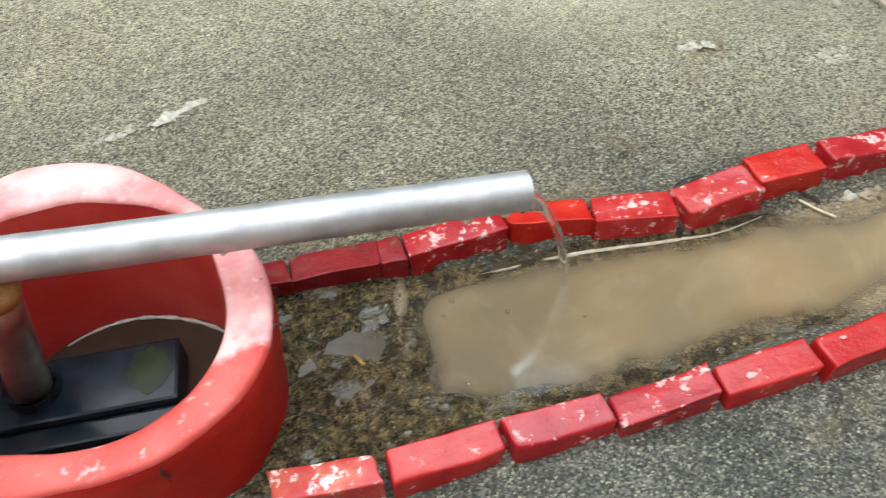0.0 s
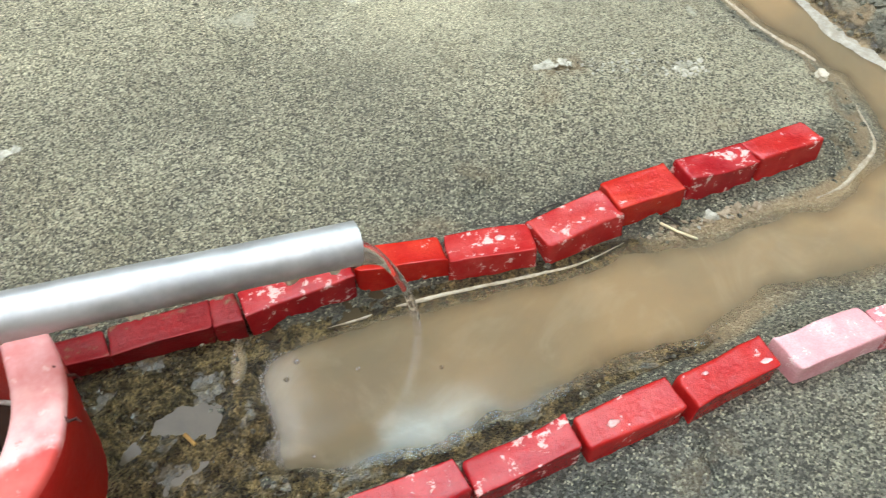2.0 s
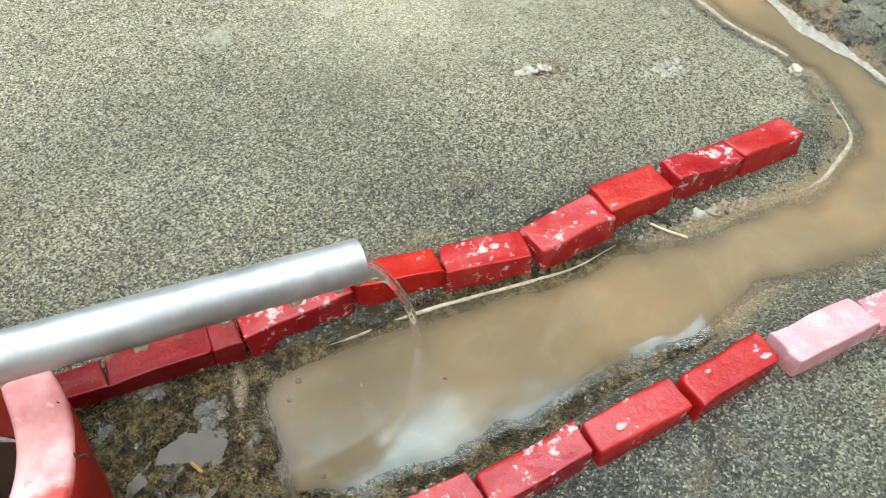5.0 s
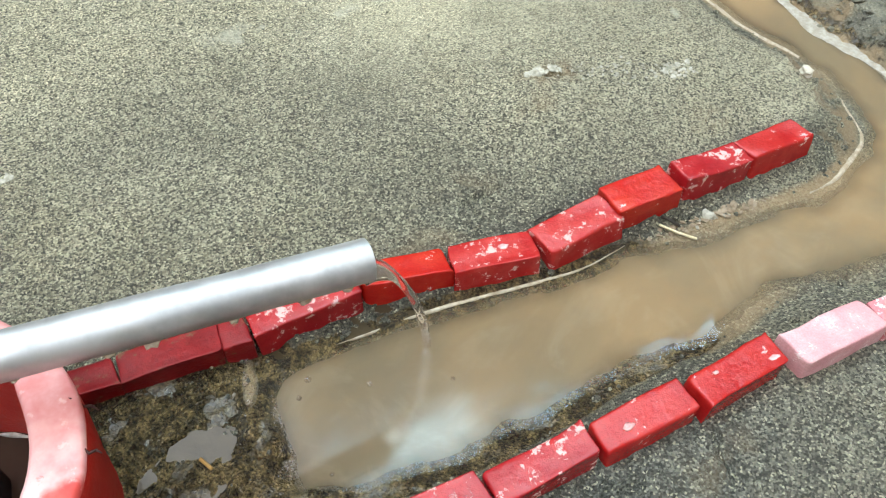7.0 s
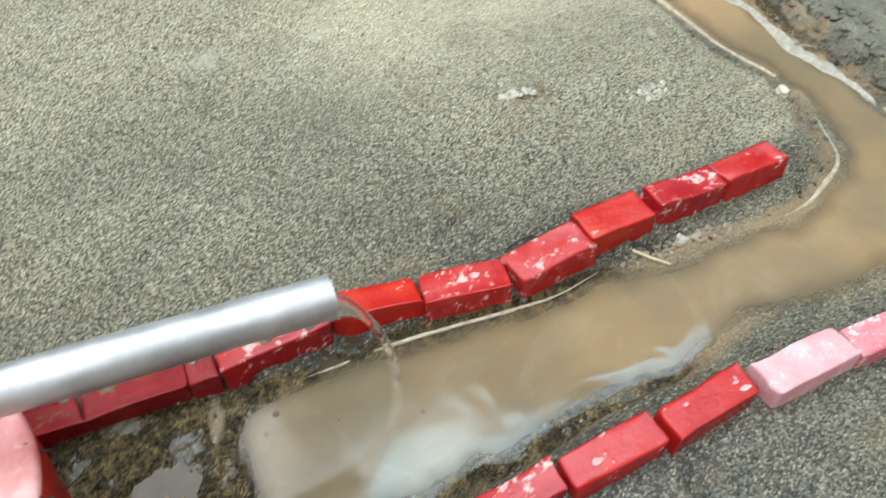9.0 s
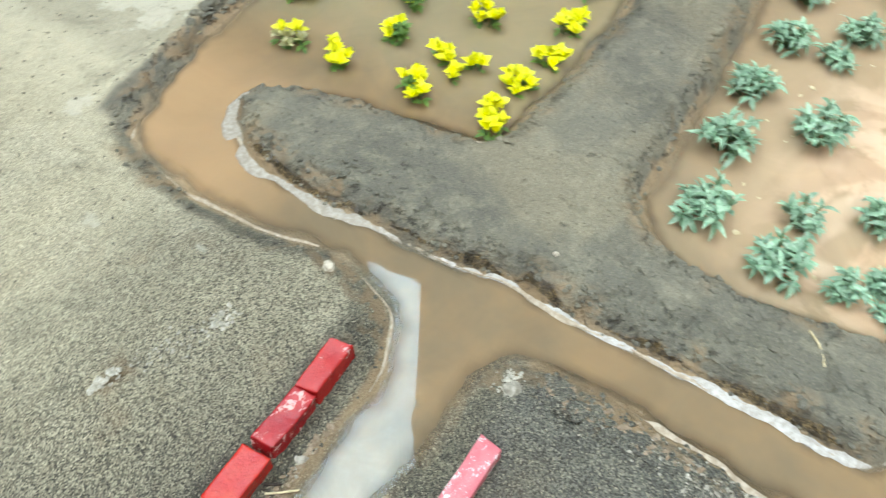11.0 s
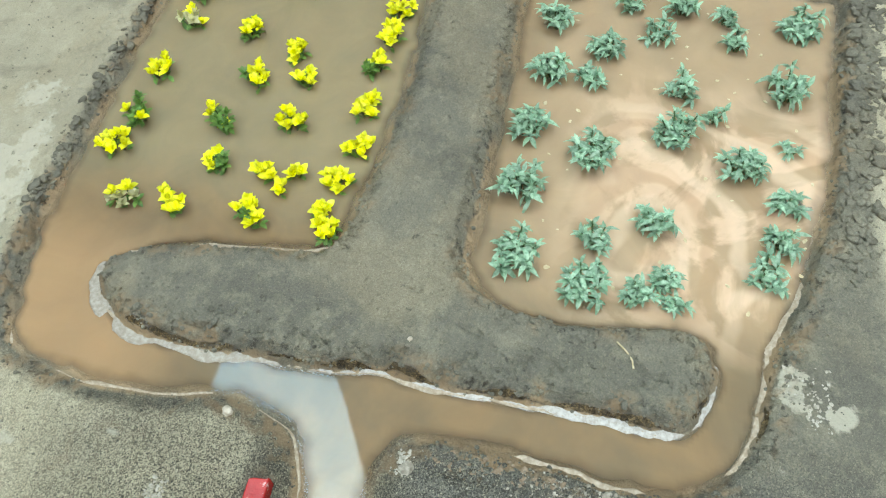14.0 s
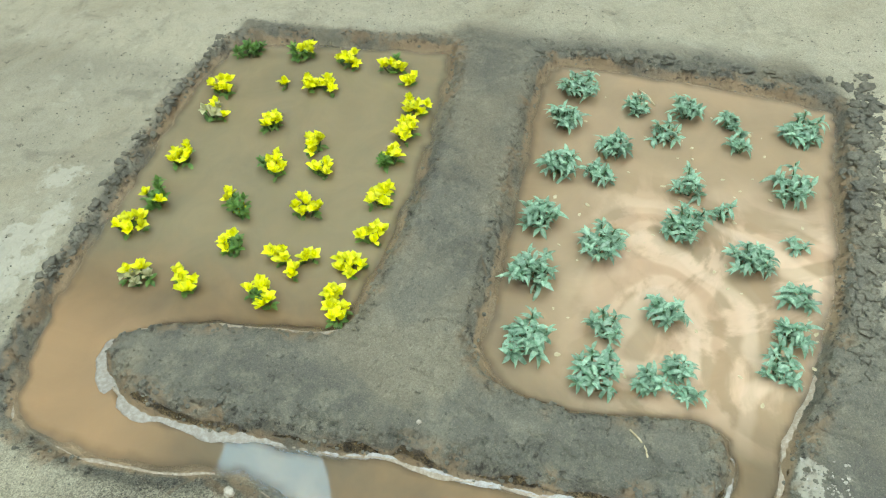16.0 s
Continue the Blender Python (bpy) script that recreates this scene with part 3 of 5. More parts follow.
def ground_height(x, y):
    true = shore_distance(x, y)
    d = true + 0.0035 * fractal(x, y, 38, 3, 3) + 0.0014 * value_noise(x, y, 220, 9)
    # trodden level: a low mound north of the feeder, a raised bar and ridge between the beds
    level = 0.003 + 0.009 * spot(x, y, 0.02, 0.15, 0.20, 0.09)
    level = level + 0.008 * smooth01((x - 0.31) / 0.04) * smooth01((1.3 - x) / 0.2) * smooth01((0.42 - y) / 0.05)
    level = level - 0.0050 * spot(x, y, 0.15, -0.012, 0.075, 0.014)
    level = level + 0.0035 * fractal(x, y, 9, 3, 1) * smooth01(true / 0.03)
    rough = 0.30 + 0.75 * smooth01((x - 0.30) / 0.03) * smooth01((0.085 - true) / 0.03) + smooth01((0.040 - true) / 0.03)
    lumps = (0.0026 - 0.0004 * smooth01((x - 0.30) / 0.03)) * np.abs(fractal(x, y, 70, 3, 5)) * rough + 0.0010 * value_noise(x, y, 190, 14) * rough + 0.0006 * value_noise(x, y, 330, 12)
    width = 0.017 + 0.010 * smooth01((x - 0.44) / 0.03) * smooth01((0.42 - np.abs(y)) / 0.05) * (x < 1.02) + 0.005 * value_noise(x, y, 22, 17)
    z = WATER_Z - 0.002 + (level + lumps - WATER_Z + 0.002) * smooth01(0.12 + d / width) ** 0.7
    z = np.where(d < -0.12 * width, WATER_Z - 0.002 - 0.02 * smooth01(-d / 0.03), z)
    # the feeder's shores are low beaches that run out under the water
    gentle = smooth01((0.318 - x) / 0.02) * smooth01((y + 0.150) / 0.02)
    beach = WATER_Z + 0.0003 + (level + lumps - WATER_Z) * smooth01(d / 0.030)
    beach = np.where(d < 0, WATER_Z + 0.0003 - 0.02 * smooth01(-d / 0.08) - 0.10 * np.minimum(-d, 0.02), beach)
    z = z * (1 - gentle) + beach * gentle
    z = z - 0.008 * groove(x, y)
    # soaked hollow between the well and the head of the feeder
    mud = smooth01((-0.150 - x) / 0.02) * smooth01((x + 0.30) / 0.03) * smooth01((y + 0.122) / 0.015) * smooth01((-0.010 - y) / 0.018)
    low = WATER_Z + 0.0044 + 0.0034 * fractal(x, y, 45, 4, 21) + 0.0011 * value_noise(x, y, 370, 23) - 0.0075 * spot(x, y, -0.222, -0.0365 - 20 * (x + 0.224) ** 2, 0.024, 0.0085) - 0.0045 * spot(x, y, -0.200, -0.040, 0.012, 0.006) - 0.0052 * spot(x, y, -0.176, -0.070, 0.007, 0.010) - 0.003 * spot(x, y, -0.205, -0.020, 0.014, 0.006)
    low = low + 0.004 * spot(x, y, -0.1815 + 0.22 * (y + 0.015), -0.014, 0.006, 0.026)
    z = np.where(d > -0.004, z * (1 - mud) + low * mud, z)
    # shallow wet strip between the kerb and the feeder
    strip = smooth01((x + 0.178) / 0.01) * smooth01((-0.062 - x) / 0.02) * smooth01((y + 0.030) / 0.005) * smooth01((0.012 - y) / 0.01)
    shoal = WATER_Z + 0.0009 + 0.0030 * fractal(x, y, 62, 4, 77) + 0.0012 * smooth01((y + 0.010) / 0.010)
    z = np.where(d > -0.004, z * (1 - strip) + shoal * strip, z)
    hole = smooth01((0.094 - np.hypot(x + 0.3535, y + 0.033)) / 0.008)
    return z - 0.09 * hole, true, mud


def ground():
    """One sheet: fine where the camera passes, ever coarser out to the horizon."""
    def axis(lo, hi, step):
        mid = np.arange(lo, hi, step)
        out, s = [], step
        while not out or out[-1] < 900:
            s *= 1.35
            out.append((out[-1] if out else 0) + s)
        out = np.array(out)
        return np.concatenate([lo - out[::-1], mid, mid[-1] + out])
    xs, ys = axis(-0.52, 1.45, 0.0027), axis(-0.78, 0.92, 0.0027)
    X, Y = np.meshgrid(xs, ys)
    x, y = X.ravel(), Y.ravel()
    z, d, mud = ground_height(x, y)
    far = np.maximum(np.abs(x - 0.45) - 1.2, np.abs(y) - 1.0)
    z = np.where(far > 0, 0.003 + 0.02 * fractal(x, y, 0.4, 2, 2) * smooth01(far), z)
    w, h = len(xs), len(ys)
    i = np.arange(w * h).reshape(h, w)
    quads = np.stack([i[:-1, :-1], i[:-1, 1:], i[1:, 1:], i[1:, :-1]], -1).reshape(-1, 4)
    me = bpy.data.meshes.new("ground")
    me.vertices.add(w * h)
    me.vertices.foreach_set("co", np.stack([x, y, z], 1).astype(np.float32).ravel())
    me.loops.add(quads.size)
    me.loops.foreach_set("vertex_index", quads.astype(np.int32).ravel())
    me.polygons.add(len(quads))
    me.polygons.foreach_set("loop_start", np.arange(0, quads.size, 4, dtype=np.int32))
    me.polygons.foreach_set("use_smooth", np.ones(len(quads), bool))
    me.update()
    # red: soaked mud and the bar's painted undercut, green: pale dry crust, blue: clay left by the flow
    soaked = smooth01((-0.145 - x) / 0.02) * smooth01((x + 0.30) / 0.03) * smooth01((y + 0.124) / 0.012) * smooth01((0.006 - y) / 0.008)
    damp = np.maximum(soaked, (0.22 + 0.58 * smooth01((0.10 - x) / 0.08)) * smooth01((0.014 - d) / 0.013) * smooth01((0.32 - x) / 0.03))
    # damp strip above the bar's waterline, also painting in its undercut's shade
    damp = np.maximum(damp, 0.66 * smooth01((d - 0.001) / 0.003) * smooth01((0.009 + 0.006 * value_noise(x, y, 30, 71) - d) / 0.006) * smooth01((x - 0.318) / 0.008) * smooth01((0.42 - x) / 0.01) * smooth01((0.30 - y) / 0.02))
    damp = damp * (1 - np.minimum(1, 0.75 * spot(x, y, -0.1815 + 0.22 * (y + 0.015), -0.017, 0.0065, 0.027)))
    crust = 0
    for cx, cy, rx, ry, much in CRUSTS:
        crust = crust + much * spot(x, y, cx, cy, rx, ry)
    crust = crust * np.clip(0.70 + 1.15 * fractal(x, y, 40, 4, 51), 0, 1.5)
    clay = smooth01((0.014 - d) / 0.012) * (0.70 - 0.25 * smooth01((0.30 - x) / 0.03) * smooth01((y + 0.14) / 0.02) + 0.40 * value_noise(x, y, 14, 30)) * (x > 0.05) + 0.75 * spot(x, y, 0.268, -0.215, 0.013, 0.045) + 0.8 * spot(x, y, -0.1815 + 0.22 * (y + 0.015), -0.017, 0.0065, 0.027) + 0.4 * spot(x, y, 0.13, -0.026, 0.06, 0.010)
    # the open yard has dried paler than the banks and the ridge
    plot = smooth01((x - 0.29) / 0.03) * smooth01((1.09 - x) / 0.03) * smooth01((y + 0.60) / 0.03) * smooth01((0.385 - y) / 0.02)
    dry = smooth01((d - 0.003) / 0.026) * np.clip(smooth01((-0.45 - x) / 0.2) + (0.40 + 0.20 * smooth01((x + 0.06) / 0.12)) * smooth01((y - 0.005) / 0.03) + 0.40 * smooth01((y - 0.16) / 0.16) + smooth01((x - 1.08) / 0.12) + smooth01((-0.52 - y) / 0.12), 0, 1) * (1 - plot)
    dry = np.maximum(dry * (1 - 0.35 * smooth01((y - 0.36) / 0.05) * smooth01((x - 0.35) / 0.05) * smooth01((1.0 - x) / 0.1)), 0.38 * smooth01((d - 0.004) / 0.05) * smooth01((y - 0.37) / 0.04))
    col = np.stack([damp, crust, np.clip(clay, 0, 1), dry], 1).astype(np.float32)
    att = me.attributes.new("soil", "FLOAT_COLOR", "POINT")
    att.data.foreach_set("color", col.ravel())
    # mask for the painted shade of splits and hollows, and for the brown stain
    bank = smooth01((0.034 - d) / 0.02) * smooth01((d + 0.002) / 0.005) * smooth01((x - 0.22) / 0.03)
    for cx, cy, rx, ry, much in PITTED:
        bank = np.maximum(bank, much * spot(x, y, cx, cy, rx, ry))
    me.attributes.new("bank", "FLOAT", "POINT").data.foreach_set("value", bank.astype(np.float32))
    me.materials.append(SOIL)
    return tagged(new("ground", me), "grey sandy soil, damp and crumbled along the channels", "ground", kind="structure")


def water():
    xs, ys = np.arange(-0.192, 1.122, 0.0045), np.arange(-0.61, 0.421, 0.0045)
    X, Y = np.meshgrid(xs, ys)
    x, y = X.ravel(), Y.ravel()
    w, h = len(xs), len(ys)
    i = np.arange(w * h).reshape(h, w)
    quads = np.stack([i[:-1, :-1], i[:-1, 1:], i[1:, 1:], i[1:, :-1]], -1).reshape(-1, 4)
    me = bpy.data.meshes.new("water")
    me.from_pydata(np.stack([x, y, np.full_like(x, WATER_Z)], 1).tolist(), [], quads.tolist())
    d = shore_distance(x, y) + 0.004 * fractal(x, y, 38, 3, 3)
    shelf = 0.013 + 0.010 * smooth01((0.32 - x) / 0.03) - 0.004 * smooth01((-0.12 - x) / 0.03) + 0.008 * smooth01((x - 0.45) / 0.03)
    cover = 0.10 + 0.90 * smooth01(-d / shelf + 0.12)
    me.attributes.new("cover", "FLOAT", "POINT").data.foreach_set("value", cover.astype(np.float32))
    me.materials.append(WATER)
    return tagged(new("water", me), "shallow brown muddy water in dug channels and beds", "water", kind="structure")


def puddle():
    """Clear seepage standing in the hollows beside the well and along the kerb."""
    xs, ys = np.arange(-0.252, -0.058, 0.002), np.arange(-0.084, 0.006, 0.002)
    X, Y = np.meshgrid(xs, ys)
    x, y = X.ravel(), Y.ravel()
    keep = ((x < -0.186) & (y < -0.012)) | (shore_distance(x, y) > -0.0015) & (y > -0.040)
    i = np.arange(x.size).reshape(X.shape)
    quads = np.stack([i[:-1, :-1], i[:-1, 1:], i[1:, 1:], i[1:, :-1]], -1).reshape(-1, 4)
    me = bpy.data.meshes.new("puddle")
    me.from_pydata(np.stack([x, y, np.full_like(x, WATER_Z + 0.0004)], 1).tolist(), [], quads[keep[quads].all(1)].tolist())
    me.materials.append(PUDDLE)
    return tagged(new("puddle", me), "dark clear puddles in the mud beside the well", "water", kind="structure")


ground()
water()
puddle()


# ---- plain unseen walls, added to shape water reflections and shade the south faces ----
def unseen_wall(name, x0, y0, x1, y1, height, thick=0.12):
    bm = bmesh.new()
    run = math.hypot(x1 - x0, y1 - y0)
    bmesh.ops.create_cube(bm, size=1)
    bmesh.ops.scale(bm, vec=(run, thick, height + 0.1), verts=bm.verts)
    bmesh.ops.bevel(bm, geom=bm.edges[:], offset=0.01, segments=2, affect="EDGES")
    ob = mesh_object(name, bm, PLASTER)
    ob.matrix_world = pose((x0 + x1) / 2, (y0 + y1) / 2, height / 2 - 0.05, 0, 0, math.degrees(math.atan2(y1 - y0, x1 - x0)))
    return tagged(ob, "plain brown wall out of view, added to shape reflections and shade", "wall", kind="structure")


unseen_wall("wall_east", 3.06, -3.2, 3.06, 1.56, 10.4)
unseen_wall("wall_east_low", 3.06, 1.562, 3.06, 2.09, 4.3)
unseen_wall("wall_south", -3.4, -3.26, 3.12, -3.26, 3.3)
unseen_wall("wall_west", -3.46, -3.2, -3.46, 2.09, 3.0)
unseen_wall("wall_north", 3.12, 2.152, 1.20, 2.152, 4.7)
unseen_wall("wall_north_mid", 1.198, 2.152, -0.06, 2.152, 4.15)
unseen_wall("wall_north_low", -0.062, 2.152, -3.4, 2.152, 2.7)


# ---- the red brick kerbs ----
def brick(x, y, yaw, length, width, mat, label, seed, top=0.020, tilt=0.0, chips=()):
    """A small hand-cut brick: rounded edges, uneven faces, its foot a little in the soil."""
    rng = random.Random(seed)
    foot, length = -0.011, length - 0.0008
    bm = bmesh.new()
    bmesh.ops.create_cube(bm, size=1)
    bmesh.ops.subdivide_edges(bm, edges=bm.edges[:], cuts=7, use_grid_fill=True)
    skew = [rng.uniform(-0.0022, 0.0022) for _ in range(8)]
    shift = Vector((rng.random() * 9, rng.random() * 9, rng.random() * 9))
    r = 0.0010
    half = Vector((length, width, top - foot)) / 2
    for v in bm.verts:
        c = v.co.copy()
        q = Vector([math.copysign(h if abs(k) > 0.49 else (h - r if abs(k) > 0.37 else (h - 2.4 * r if abs(k) > 0.24 else h * abs(k) * 4)), k) for k, h in zip(c, half)])
        inner = Vector([max(min(k, h - r), r - h) for k, h in zip(q, half)])
        if (q - inner).length > 1e-6:
            q = inner + (q - inner).normalized() * r
        q.y += skew[0] * c.x + skew[1] * c.z
        q.x += skew[2] * c.y * 2 + skew[3] * c.z
        q.z += skew[4] * c.x + skew[5] * c.y
        q += 0.0013 * noise.noise_vector(q * 52 + shift) + 0.0005 * noise.noise_vector(q * 210 + shift)
        v.co = q
    ob = mesh_object("brick", bm, mat, True)
    ob.matrix_world = pose(x, y, (top + foot) / 2, 0, tilt, yaw)
    for cx, cy, size in chips:
        bm = lump(rng, size, 0.10, 2)
        bmesh.ops.scale(bm, vec=(1.25, 0.7, 1), verts=bm.verts)
        bmesh.ops.translate(bm, verts=bm.verts, vec=(cx, cy, half.z - 0.0002))
        part("chip", bm, CHIP, ob, "pale bare chip in the paint", True)
    return tagged(ob, label, "brick", "painted brick kerb")


KERB = [
    (0.1795, 0.000, 1.5, 0.049, 0.019, RED, "plain red-painted brick at the end of the kerb"),
    (0.1270, 0.000, -0.5, 0.050, 0.019, RED_CHIPPED, "red-painted brick with white flaked patches"),
    (0.0755, 0.001, -0.7, 0.046, 0.024, ORANGE_RED, "bright red brick turned out of line"),
    (0.0263, -0.0052, 7.0, 0.0535, 0.023, FADED, "red-painted brick spotted white, set askew"),
    (-0.0278, -0.0020, -9.0, 0.0535, 0.023, FADED, "red-painted brick with worn pink patches"),
    (-0.0815, 0.0095, -10.0, 0.054, 0.020, ORANGE_RED, "bright red brick below the pipe mouth"),
    (-0.1410, 0.0090, 3.0, 0.064, 0.019, RED_CHIPPED, "dark red brick flecked with white splashes"),
    (-0.1815, 0.0065, 0.0, 0.0165, 0.020, MUDDY_RED, "broken half of a muddy red brick"),
    (-0.2160, 0.0075, -2.5, 0.0535, 0.020, MUDDY_RED, "red brick smeared with mud"),
    (-0.2630, 0.0090, -2.0, 0.0405, 0.020, MUDDY_RED, "muddy dark red brick against the well"),
    (0.1635, -0.1360, -3.5, 0.058, 0.019, PINK_WHITE, "pink brick with flaking white patches"),
    (0.1045, -0.1325, 1.0, 0.056, 0.021, PINK, "pale pink chalky brick"),
    (0.0430, -0.1295, 4.5, 0.055, 0.019, RED, "deep red brick with one pale chip"),
    (-0.0140, -0.1315, 1.7, 0.054, 0.019, RED, "deep red brick with a dented top"),
    # chipped paint here also paints in the white glints of the wet top
    (-0.0710, -0.1315, 1.5, 0.055, 0.018, RED_CHIPPED, "dark red brick splashed with white"),
    (-0.1280, -0.1305, 1.6, 0.054, 0.017, RED_CHIPPED, "red brick with worn orange-pink top"),
    (-0.1860, -0.1295, 1.6, 0.057, 0.017, RED, "red-painted brick with mud on its end"),
    (-0.2440, -0.1275, -4.0, 0.052, 0.017, WORN, "red brick worn white and orange beside the well"),
]
TOPS = {3: 0.0135, 4: 0.0115, 5: 0.0125, 6: 0.0140, 7: 0.0135, 8: 0.0150, 9: 0.0150}
CHIPS = {12: ((0.020, -0.005, 0.0055), (-0.012, 0.003, 0.0016)), 13: ((-0.010, -0.001, 0.0030),), 4: ((0.006, 0.002, 0.003), (-0.01, -0.004, 0.0022))}
for k, row in enumerate(KERB):
    if k < 10:
        row = (row[0] + 0.0005, row[1] + 0.0010, *row[2:])
    brick(*row, seed=k + 40, top=TOPS.get(k, (0.0185 if k < 10 else 0.0195) + 0.0012 * math.sin(k * 2.3)), tilt=2.2 * math.sin(k * 1.7), chips=CHIPS.get(k, ()))


# ---- the well ----
WELL = Vector((-0.3535, -0.033, 0.0))
# the ring is out of round: degrees, outer and inner radius
RING = [(-180, 0.103, 0.077), (-140, 0.097, 0.072), (-97, 0.092, 0.0705), (-81, 0.096, 0.079), (-60, 0.105, 0.086), (-38, 0.111, 0.0888), (-20, 0.110, 0.087), (-3, 0.104, 0.081), (20, 0.096, 0.081), (38, 0.0905, 0.0824), (53, 0.095, 0.080), (69, 0.104, 0.0797), (92, 0.112, 0.080), (110, 0.112, 0.079), (145, 0.108, 0.078), (180, 0.103, 0.077)]


def ring_radius(a, inner):
    return float(sum(np.interp(math.degrees(math.atan2(math.sin(a + s), math.cos(a + s))), [k[0] for k in RING], [k[1 + inner] for k in RING]) for s in (-0.12, 0, 0.12)) / 3)


def well_ring(bm, sections, offsets):
    """Closed loft round the well: rows of (share from outer to inner radius, inset, z)."""
    rings = []
    for share, inset, z in offsets:
        ring = []
        for s in range(sections):
            a = 2 * math.pi * s / sections
            r = ring_radius(a, 0) * (1 - share) + ring_radius(a, 1) * share - inset
            p = Vector((r * math.cos(a), r * math.sin(a), z + 0.0012 * math.sin(4 * a)))
            p += 0.0012 * noise.noise_vector(p * 50)
            ring.append(bm.verts.new(p))
        rings.append(ring)
    for a, c in zip(rings, rings[1:]):
        for s in range(sections):
            bm.faces.new((a[s], a[(s + 1) % sections], c[(s + 1) % sections], c[s]))


def well():
    w = base("well", WELL, "round red-painted masonry well with faded pink rim", "well")
    bm = bmesh.new()
    well_ring(bm, 96, [(0, 0.007, -0.03), (0, 0.006, -0.005), (0, 0.005, 0.015), (0, 0.003, 0.035), (0, 0.0012, 0.055), (0, 0.0006, 0.0662), (0, 0.0018, 0.0680)])
    outer = part("outer_wall", bm, WELL_RED, w, "red-painted outer wall", True)
    bm = bmesh.new()
    well_ring(bm, 96, [(0, 0.0006, 0.0665), (0, 0.0008, 0.0688), (0, 0.0025, 0.0702), (0.35, 0, 0.0706), (0.7, 0, 0.0704), (1, -0.0018, 0.0698), (1, 0.0002, 0.0684), (1, 0.0004, 0.0660)])
    part("rim", bm, WELL_PINK, w, "faded salmon-pink rim", True)
    bm = bmesh.new()
    well_ring(bm, 96, [(1, 0.0, 0.0675), (1, 0.0005, 0.055), (1, 0.0, 0.03), (1, 0.0008, 0.0), (1, 0.0, -0.03), (1, 0.0, -0.075)])
    part("inner_wall", bm, WELL_INNER, w, "red inner wall", True)
    # hairline splits in the plaster
    for a, z, size, lean in ((-5, 0.064, 0.016, 0.5), (-18, 0.066, 0.010, 0.9), (-63, 0.060, 0.018, 0.1), (8, 0.071, 0.010, 1.5)):
        bm = bmesh.new()
        t = radians(a)
        r = ring_radius(t, 0)
        up = Vector((-math.cos(t) * math.sin(lean), -math.sin(t) * math.sin(lean), math.cos(lean)))
        mid = Vector((r * math.cos(t), r * math.sin(t), z))
        side = Vector((-math.sin(t), math.cos(t), 0))
        tube(bm, [mid + up * size * (k - 0.5) + side * 0.0012 * math.sin(k * 9) for k in (0, 0.25, 0.5, 0.75, 1)], [0.0003, 0.0007, 0.0008, 0.0006, 0.0002], 5)
        part("crack", bm, DARK_GAP, outer, "dark hairline crack")
    bm = bmesh.new()
    bmesh.ops.create_circle(bm, cap_ends=True, radius=0.091, segments=48)
    bmesh.ops.translate(bm, verts=bm.verts, vec=(0, 0, -0.041))
    tagged(mesh_object("well_water", bm, WELL_WATER), "dark still water inside the well", "water", kind="structure").location = WELL


well()


def well_glint():
    """A pale tube for the sky's glint where the water meets the back of the well."""
    bm = bmesh.new()
    turns = [radians(18 + 3 * k) for k in range(34)]
    tube(bm, [((ring_radius(a, 1) - 0.0016) * math.cos(a), (ring_radius(a, 1) - 0.0016) * math.sin(a), -0.0408) for a in turns], [0.0006 + 0.0011 * abs(math.sin(2.3 * k)) * math.sin(math.pi * k / 33) for k in range(34)], 8)
    ob = mesh_object("froth_line", bm, FOAM, True)
    ob.location = WELL
    return tagged(ob, "thin white line standing for the sky's glint on the well water", "foam", kind="stuff")


well_glint()


def box(bm, size, place, bevel, turn=0.0):
    made = bmesh.ops.create_cube(bm, size=1)["verts"]
    bmesh.ops.scale(bm, vec=size, verts=made)
    edges = list({e for v in made for e in v.link_edges})
    if bevel:
        made = bmesh.ops.bevel(bm, geom=edges, offset=bevel, segments=2, affect="EDGES", profile=0.6)["verts"] + [v for v in made if v.is_valid]
    made = list(set(made))
    bmesh.ops.rotate(bm, verts=made, cent=(0, 0, 0), matrix=Matrix.Rotation(turn, 3, "Z"))
    bmesh.ops.translate(bm, verts=made, vec=place)


def pump():
    p = base("pump", (-0.3695, -0.011, -0.02), "black plastic pump box standing in the well", "pump")
    bm = bmesh.new()
    box(bm, (0.106, 0.043, 0.05), (0, 0, -0.025), 0.0022, radians(-4))
    housing = part("housing", bm, BLACK, p)
    bm = bmesh.new()
    box(bm, (0.112, 0.014, 0.05), (0, -0.029, -0.030), 0.002, radians(-4))
    part("ledge", bm, BLACK, p)
    bm = bmesh.new()
    rng = random.Random(8)
    ring = [bm.verts.new((0.036 + 0.0150 * rng.uniform(0.75, 1.05) * math.cos(a), -0.001 + 0.0170 * rng.uniform(0.75, 1.05) * math.sin(a), 0.0003)) for a in (2 * math.pi * k / 26 for k in range(26))]
    top = bm.verts.new((0.036, -0.001, 0.0007))
    for k in range(26):
        bm.faces.new((ring[k], ring[(k + 1) % 26], top))
    part("algae_patch", bm, ALGAE, housing, "green algae film")
    bm = bmesh.new()
    tube(bm, [(-0.028, 0.003, -0.001), (-0.0275, 0.0025, 0.010), (-0.027, 0.002, 0.011)], [0.0155, 0.0150, 0.012], 20)
    part("collar", bm, BLACK, p)


pump()


# ---- the delivery pipe ----
STREAM_FOOT = (-0.086, -0.034)
PIPE_TIP, PIPE_WAY, PIPE_R = Vector((-0.1148, -0.0371, 0.0860)), Vector((1.0, 0.0032, -0.1291)).normalized(), 0.0102


